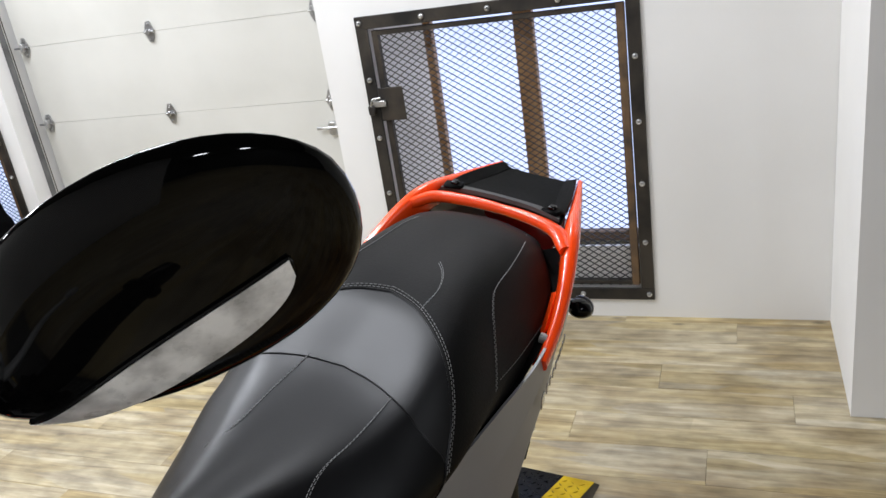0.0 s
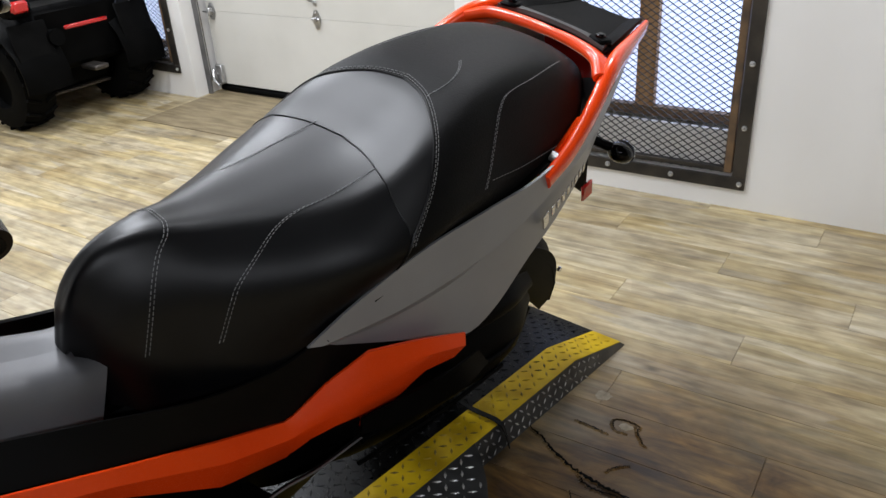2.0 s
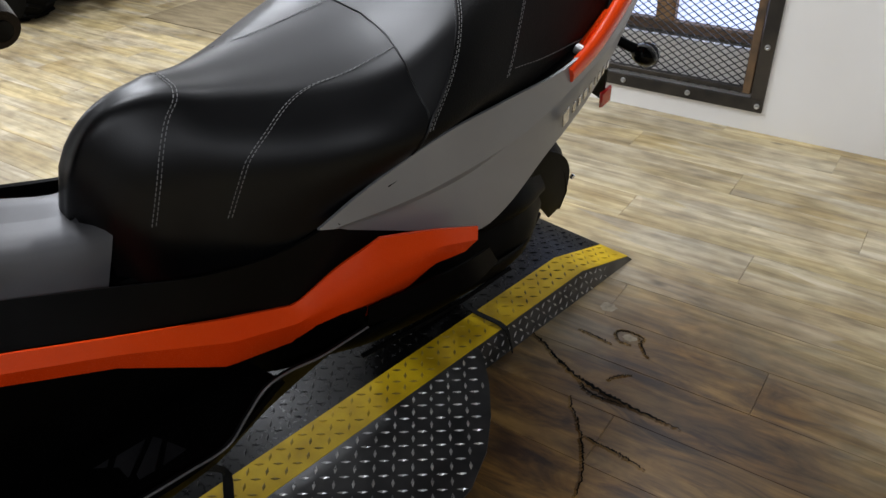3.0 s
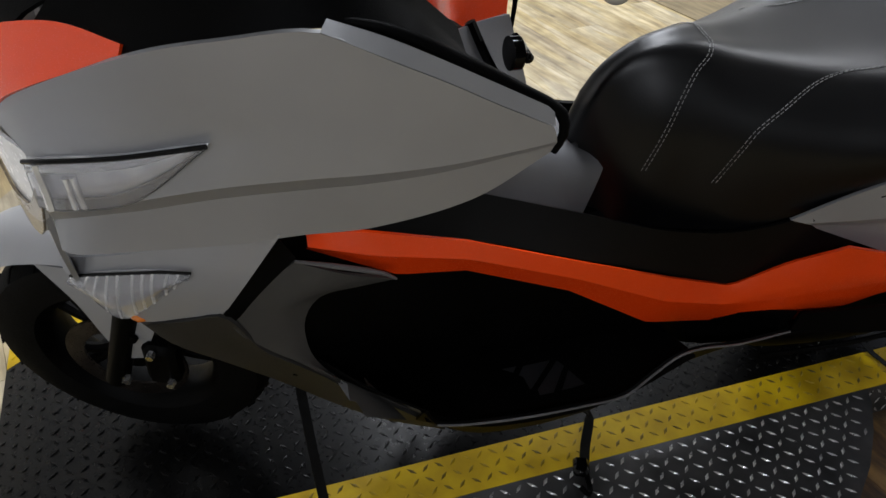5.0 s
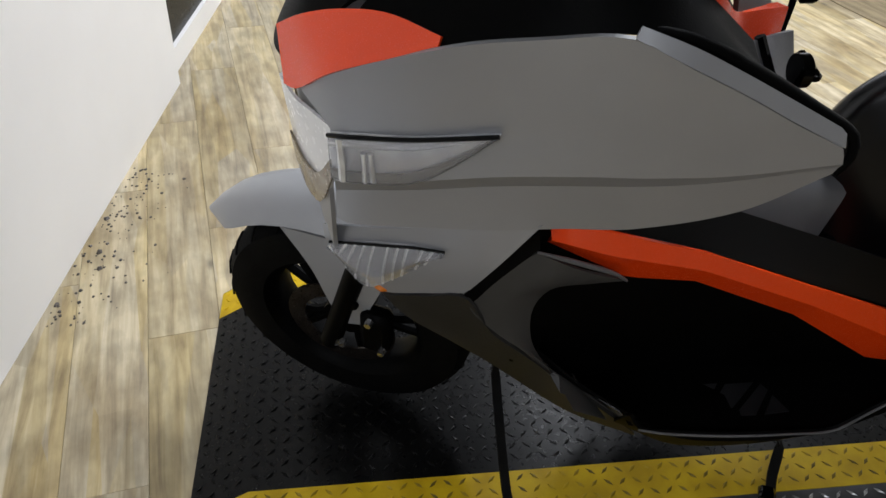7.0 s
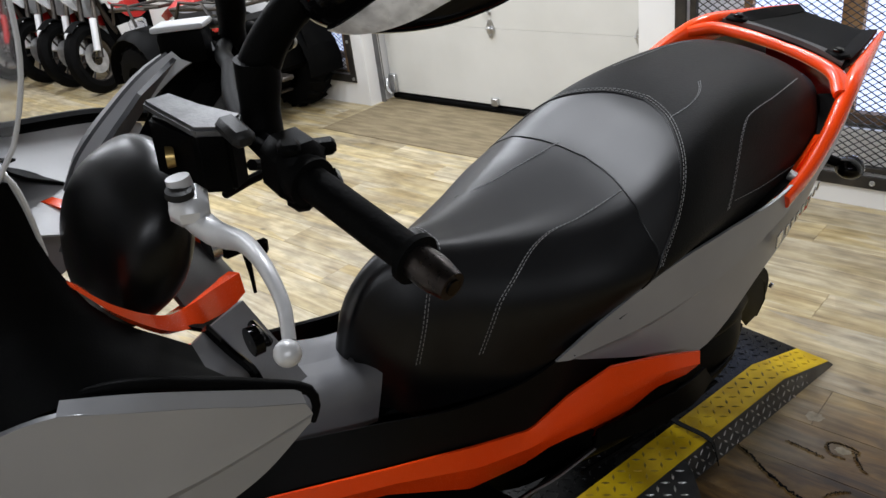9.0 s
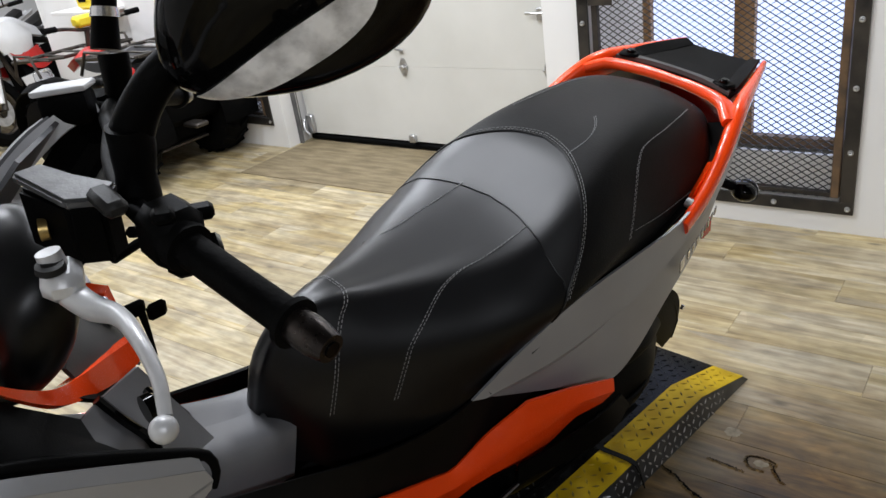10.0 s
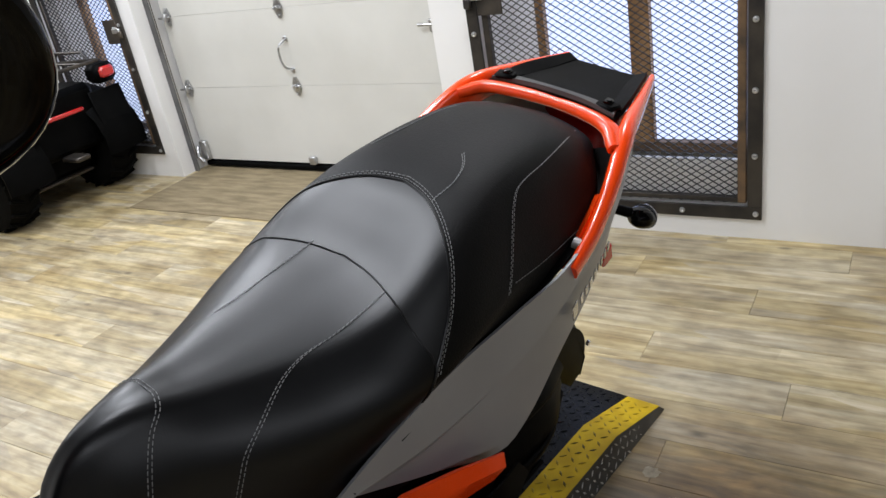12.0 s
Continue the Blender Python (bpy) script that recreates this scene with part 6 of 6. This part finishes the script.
# ---- parked motorcycles ----
def motorcycle(m, paint, label, seatmat=VINYL):
    ob = thing("motorcycle", label, "motorcycle", m, "parked motorcycles")
    for nm, y in (("front_wheel", -.68), ("rear_wheel", .68)):
        w = gear(nm, ob, pose(0, y, .3))
        part("tyre", turned([(-.045, .2), (-.055, .25), (-.03, .295), (0, .3), (.03, .295), (.055, .25), (.045, .2), (0, .19), (-.045, .2)], 36, "X"), RUBBER, w, "black tyre")
        rm = turned([(-.03, .2), (-.02, .185), (.02, .185), (.03, .2)], 30, "X")
        for k in range(6):
            a = math.pi * k / 3
            rm = tube([(0, .02 * math.cos(a), .02 * math.sin(a)), (0, .19 * math.cos(a), .19 * math.sin(a))], .01, 6, 2, False, bm=rm)
        part("rim", rm, STEEL, w, "dark cast rim")
        part("disc", turned([(.03, .06), (.03, .13), (.034, .13), (.034, .06)], 24, "X"), GALV, w)
    fk = None
    for s in (-1, 1):
        fk = tube([(s * .08, -.68, .3), (s * .08, -.45, .9)], [.025, .02], 10, 2, False, bm=fk)
    part("fork", fk, STEEL, ob, "dark steel fork")
    part("front_fender", loft([[(-.06, -.86, .56), (-.06, -.72, .62), (-.06, -.55, .57)], [(0, -.87, .58), (0, -.72, .64), (0, -.55, .59)], [(.06, -.86, .56), (.06, -.72, .62), (.06, -.55, .57)]], 12, 4, True), PLASTIC, ob, "black front mudguard")
    for s in (-1, 1):
        part("side_fairing", loft([[(s * .16, -.58, .98), (s * .2, -.35, .97), (s * .19, -.12, .9)], [(s * .19, -.6, .86), (s * .23, -.36, .82), (s * .2, -.14, .8)], [(s * .17, -.5, .72), (s * .2, -.34, .68), (s * .18, -.2, .7)]], 12, 4, True, .01), paint, ob, "painted side fairing")
        part("fairing_insert", loft([[(s * .185, -.46, .72), (s * .205, -.3, .69), (s * .19, -.12, .72)], [(s * .19, -.3, .56), (s * .2, -.18, .52), (s * .185, -.04, .54)]], 10, 3, thick=.01), RED_PAINT, ob, "red fairing insert")
        part("belly_pan", loft([[(s * .15, -.42, .5), (s * .17, -.25, .5), (s * .15, -.05, .44)], [(s * .12, -.36, .34), (s * .14, -.15, .26), (s * .13, .1, .24)]], 10, 3, thick=.01), paint, ob, "painted belly pan")
        part("fork_guard", tube([(s * .09, -.7, .36), (s * .09, -.6, .62)], .03, 10, 2, False), paint, ob)
    fr = tube([(0, -.42, .86), (0, -.1, .8), (.0, .3, .7), (0, .45, .5)], .03, 8)
    fr = tube([(0, -.4, .8), (0, -.25, .4), (0, .15, .32), (0, .4, .4), (0, .68, .3)], .022, 8, bm=fr)
    part("frame", fr, STEEL, ob, "dark tubular frame")
    part("engine", box((.3, .6, .46), (0, 0, .48), .06), PLASTIC, ob, "dark engine")
    en = None
    for k in range(5):
        en = box((.24, .18, .012), (0, -.1, .62 + k * .022), .003, bm=en)
    part("cylinder_fins", en, GALV, ob)
    part("tank", loft([[(-.1, -.4, .82), (-.15, -.2, .84), (-.12, .08, .78)], [(-.06, -.38, .94), (-.1, -.2, 1.0), (-.07, .08, .88)], [(.06, -.38, .94), (.1, -.2, 1.0), (.07, .08, .88)], [(.1, -.4, .82), (.15, -.2, .84), (.12, .08, .78)]], 16, 5, True, .03), paint, ob, "painted fuel tank")
    part("shroud", loft([[(-.16, -.5, .84), (-.18, -.3, .82), (-.15, -.1, .78)], [(-.17, -.45, .66), (-.19, -.3, .62), (-.15, -.15, .64)]], 10, 4), paint, ob)
    part("shroud", loft([[(.16, -.5, .84), (.18, -.3, .82), (.15, -.1, .78)], [(.17, -.45, .66), (.19, -.3, .62), (.15, -.15, .64)]], 10, 4), paint, ob)
    part("seat", loft([[(-.1, .06, .84), (-.13, .35, .82), (-.09, .75, .92)], [(0, .06, .88), (0, .35, .86), (0, .75, .96)], [(.1, .06, .84), (.13, .35, .82), (.09, .75, .92)]], 16, 4, True, .06), seatmat, ob, "black seat")
    part("tail", loft([[(-.1, .4, .78), (-.08, .7, .86), (-.04, .95, .92)], [(0, .4, .74), (0, .7, .82), (0, .95, .88)], [(.1, .4, .78), (.08, .7, .86), (.04, .95, .92)]], 12, 4, True, .02), paint, ob)
    part("handlebar", tube([(-.38, -.28, 1.08), (-.2, -.38, 1.08), (0, -.42, 1.0), (.2, -.38, 1.08), (.38, -.28, 1.08)], .012, 8), STEEL, ob, "black handlebar")
    for s in (-1, 1):
        part("grip", tube([(s * .28, -.335, 1.08), (s * .39, -.275, 1.08)], .018, 8, 2, False), RUBBER, ob)
        part("mirror", tube([(s * .26, -.36, 1.08), (s * .3, -.38, 1.22)], .006, 6, 2, False, bm=box((.11, .015, .07), (s * .32, -.38, 1.25), .007)), GLOSS, ob, "black round mirror")
    part("headlamp", turned([(-.62, 0), (-.6, .07), (-.55, .085), (-.48, .06), (-.46, 0)], 20, "Y", (0, 0, .9)), WHITE_PAINT, ob, "headlamp shell")
    part("exhaust", tube([(.1, -.15, .5), (.14, -.2, .3), (.15, .2, .28), (.17, .55, .42), (.18, .85, .52)], [.022, .022, .025, .05, .05], 10), GALV, ob, "steel exhaust")
    part("side_stand", tube([(-.1, .1, .35), (-.26, .05, .02)], .012, 6, 2, False), STEEL, ob)


for x, y, rz, paint, lab in ((-6.75, 3.72, 22, WHITE_PAINT, "white and red naked motorcycle parked in a row"), (-7.3, 3.72, 22, WHITE_PAINT, "white and red naked motorcycle parked in a row"), (-7.85, 3.7, 22, WHITE_PAINT, "white and red naked motorcycle parked in a row"),
                             (-8.4, 3.6, 22, RED_PAINT, "red motorcycle at the end of the row"), (-7.7, 1.55, 70, YELLOW, "yellow motorcycle parked in the far corner"), (-7.9, 2.15, 65, RED_PAINT, "red motorcycle parked in the far corner"), (-8.1, .8, 70, GREENP, "green motorcycle parked in the far corner")):
    motorcycle(pose(x, y, 0, 0, -9, rz), paint, lab)

# wall shelf with a yellow bottle, slatted panel
shelf = thing("wall_shelf", "white wall shelf with a bracket", "shelf", pose(-5.55, LY - .11, 1.02))
part("board", box((.7, .22, .025), (0, 0, 0), .003), WALL, shelf)
part("bracket", slab([Vector((0, .1, -.012)), Vector((0, -.08, -.012)), Vector((0, .1, -.16))], .02, (1, 0, 0)), WALL, shelf)
jug = thing("yellow_jug", "yellow plastic jug with a black label", "jug", pose(-5.5, LY - .1, 1.033))
part("body", box((.2, .12, .26), (0, 0, .13), .03), YELLOW, jug)
part("handle", tube([(.06, 0, .25), (.09, 0, .31), (.0, 0, .32), (-.03, 0, .25)], .014, 8), YELLOW, jug)
part("label_patch", box((.1, .004, .14), (.01, -.062, .13), .001), PLASTIC, jug, "plain black label patch")
slat = thing("slatted_panel", "white slatted shutter panel on the wall", "shutter", pose(-7.75, 5.14, 0))
for k in range(17):
    part("slat", box((2.2, .02, .1), (0, 0, .5 + k * .125), .004, Matrix.Rotation(radians(14), 4, "X")), SLAT, slat)

part("frame_core", box((.2, .42, .36), (0, .50, .51), .03), PLASTIC, scooter, "black inner frame cover")
part("frame_core", box((.2, .3, .24), (0, .82, .53), .02), PLASTIC, scooter, "black inner frame cover")
part("frame_core", box((.26, .3, .14), (0, 1.08, .41), .02), PLASTIC, scooter, "black inner frame cover")

# crumbs of dirt along the foot of the partition
dirt = thing("floor_dirt", "dark crumbs of dirt along the foot of the white partition", "dirt", pose(-1.9, -.43, .001), kind="stuff")
rng = random.Random(5)
verts, faces = [], []
for k in range(160):
    u = rng.random()
    x = -2.15 + .8 * u
    p = Vector((x, -.315 - (x + 2.8) * .2866, 0)) - Vector((-1.9, -.43, 0)) + Vector((.2755, .961, 0)) * (abs(rng.gauss(0, .1)) + .008)
    r = rng.uniform(.0015, .006) * (1 if rng.random() < .9 else 1.8)
    base = len(verts)
    for a in range(5):
        w = a * 1.257 + rng.uniform(-.4, .4)
        verts.append((p.x + r * math.cos(w) * 1.5, p.y + r * math.sin(w), 0))
    verts.append((p.x, p.y, r * .5))
    faces += [(base + a, base + (a + 1) % 5, base + 5) for a in range(5)]
crumbs = bpy.data.meshes.new("crumb")
crumbs.from_pydata(verts, [], faces)
crumbs.materials.append(STEEL)
co = new("crumb", crumbs)
co.parent = dirt
tagged(co, kind="stuff")


# ---- floor ----
def planks():
    L, Wd = 1.22, 0.182
    near, far = [], ([], [])
    base = None
    verts, faces = [], []
    j = 0
    y = SOUTH
    proto = None
    while y < LY + 1.6:
        x = WEST - (j * 0.47 % L)
        while x < EAST:
            x0, x1 = max(x, WEST), min(x + L, EAST)
            if x1 - x0 > 0.02:
                full = abs(x1 - x0 - L) < 1e-6
                if full and -4.2 < x and x1 < 2.6 and -0.9 < y < 3.3:
                    near.append((x, y))
                else:
                    b = len(verts)
                    g, h = 0.0004, 0.0008
                    for z, s in ((-0.006, 0), (-h, 0), (0, h)):
                        verts += [(x0 + g + s, y + g + s, z), (x1 - g - s, y + g + s, z), (x1 - g - s, y + Wd - g - s, z), (x0 + g + s, y + Wd - g - s, z)]
                    for r in (0, 4):
                        faces += [(b + r + k, b + r + (k + 1) % 4, b + r + 4 + (k + 1) % 4, b + r + 4 + k) for k in range(4)]
                    faces.append((b + 8, b + 9, b + 10, b + 11))
            x += L
        y += Wd
        j += 1
    floor = solid("floor", box((EAST - WEST, LY + 1.6 - SOUTH, 0.1), ((EAST + WEST) / 2, (LY + 1.6 + SOUTH) / 2, -0.056)), SUBFLOOR, "pale wood-look plank floor with worn patches", "floor", "structure")
    me = bpy.data.meshes.new("floor_planks")
    me.from_pydata(verts, [], faces)
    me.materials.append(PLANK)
    rest = new("floor_planks", me)
    rest.parent = floor
    tagged(rest, kind="stuff")
    pv, pf = [], []
    g, h = 0.0004, 0.0008
    for z, s in ((-0.006, 0), (-h, 0), (0, h)):
        pv += [(g + s, g + s, z), (L - g - s, g + s, z), (L - g - s, Wd - g - s, z), (g + s, Wd - g - s, z)]
    for r in (0, 4):
        pf += [(r + k, r + (k + 1) % 4, r + 4 + (k + 1) % 4, r + 4 + k) for k in range(4)]
    pf.append((8, 9, 10, 11))
    pm = bpy.data.meshes.new("plank")
    pm.from_pydata(pv, [], pf)
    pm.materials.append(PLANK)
    for x, y in near[:300]:
        o = new("plank", pm)
        o.parent = floor
        o.location = (x, y, 0)
    return floor


def crack(floor, points, width, rng):
    """A tear in the floor covering: a dark ragged sliver between two lifted edges."""
    P = crom([(x, y, 0) for x, y in points], 14 * len(points))
    n = len(P)
    dark, lip = [], []
    for i, p in enumerate(P):
        t = (P[min(i + 1, n - 1)] - P[max(i - 1, 0)]).normalized()
        side = Vector((-t.y, t.x, 0))
        w = width * (math.sin(math.pi * (i + .3) / (n - .4)) ** .5) * rng.uniform(.35, 1.15) + .0004
        q = p + side * rng.uniform(-.003, .003)
        dark.append([q + side * w + Vector((0, 0, .0012)), q - side * w + Vector((0, 0, .0012))])
        lip.append([q - side * w + Vector((0, 0, .0013)), q - side * (w + .002 * rng.random()) + Vector((0, 0, .0032)), q - side * (w + .006) + Vector((0, 0, .0004))])
    for name, rows, mat in (("crack", dark, PLASTIC), ("lifted_edge", lip, PLANK)):
        o = part(name, grid_mesh(rows), mat, floor)
        o.location = (0, 0, 0)


def cracks(floor):
    rng = random.Random(11)
    for points, width in (([(-.176, 1.74), (-.107, 1.708), (-.038, 1.665), (.036, 1.63), (.117, 1.612), (.192, 1.602), (.263, 1.595), (.327, 1.593)], .006),
                          ([(-.052, 1.817), (-.003, 1.813), (.056, 1.804)], .0035),
                          ([(.05, 1.56), (.06, 1.533), (.105, 1.482), (.15, 1.411), (.183, 1.34), (.2, 1.27)], .003),
                          ([(.133, 1.448), (.191, 1.443), (.248, 1.438), (.301, 1.425)], .0035),
                          ([(.11, 1.87), (.14, 1.822), (.165, 1.8)], .003),
                          ([(.036, 1.63), (.075, 1.596), (.135, 1.592), (.18, 1.598)], .0045),
                          ([(.1, 1.66), (.118, 1.69), (.15, 1.715)], .003)):
        crack(floor, points, width, rng)
    ring = [(.084 + .036 * math.cos(a) * (1 + .12 * math.sin(3 * a)), 1.853 + .03 * math.sin(a) * (1 + .15 * math.cos(2 * a))) for a in (k * .58 for k in range(10))]
    crack(floor, ring, .0025, rng)
    for x, y, r in ((-.023, 1.957, .022), (.086, 1.855, .016)):
        bm = bmesh.new()
        rim = [bm.verts.new((x + r * rng.uniform(.7, 1.2) * math.cos(a) * 1.25, y + r * rng.uniform(.7, 1.15) * math.sin(a), .0009)) for a in (k * .3927 for k in range(16))]
        bm.faces.new(rim)
        part("bare_patch", bm, SUBFLOOR_PALE, floor)


cracks(planks())
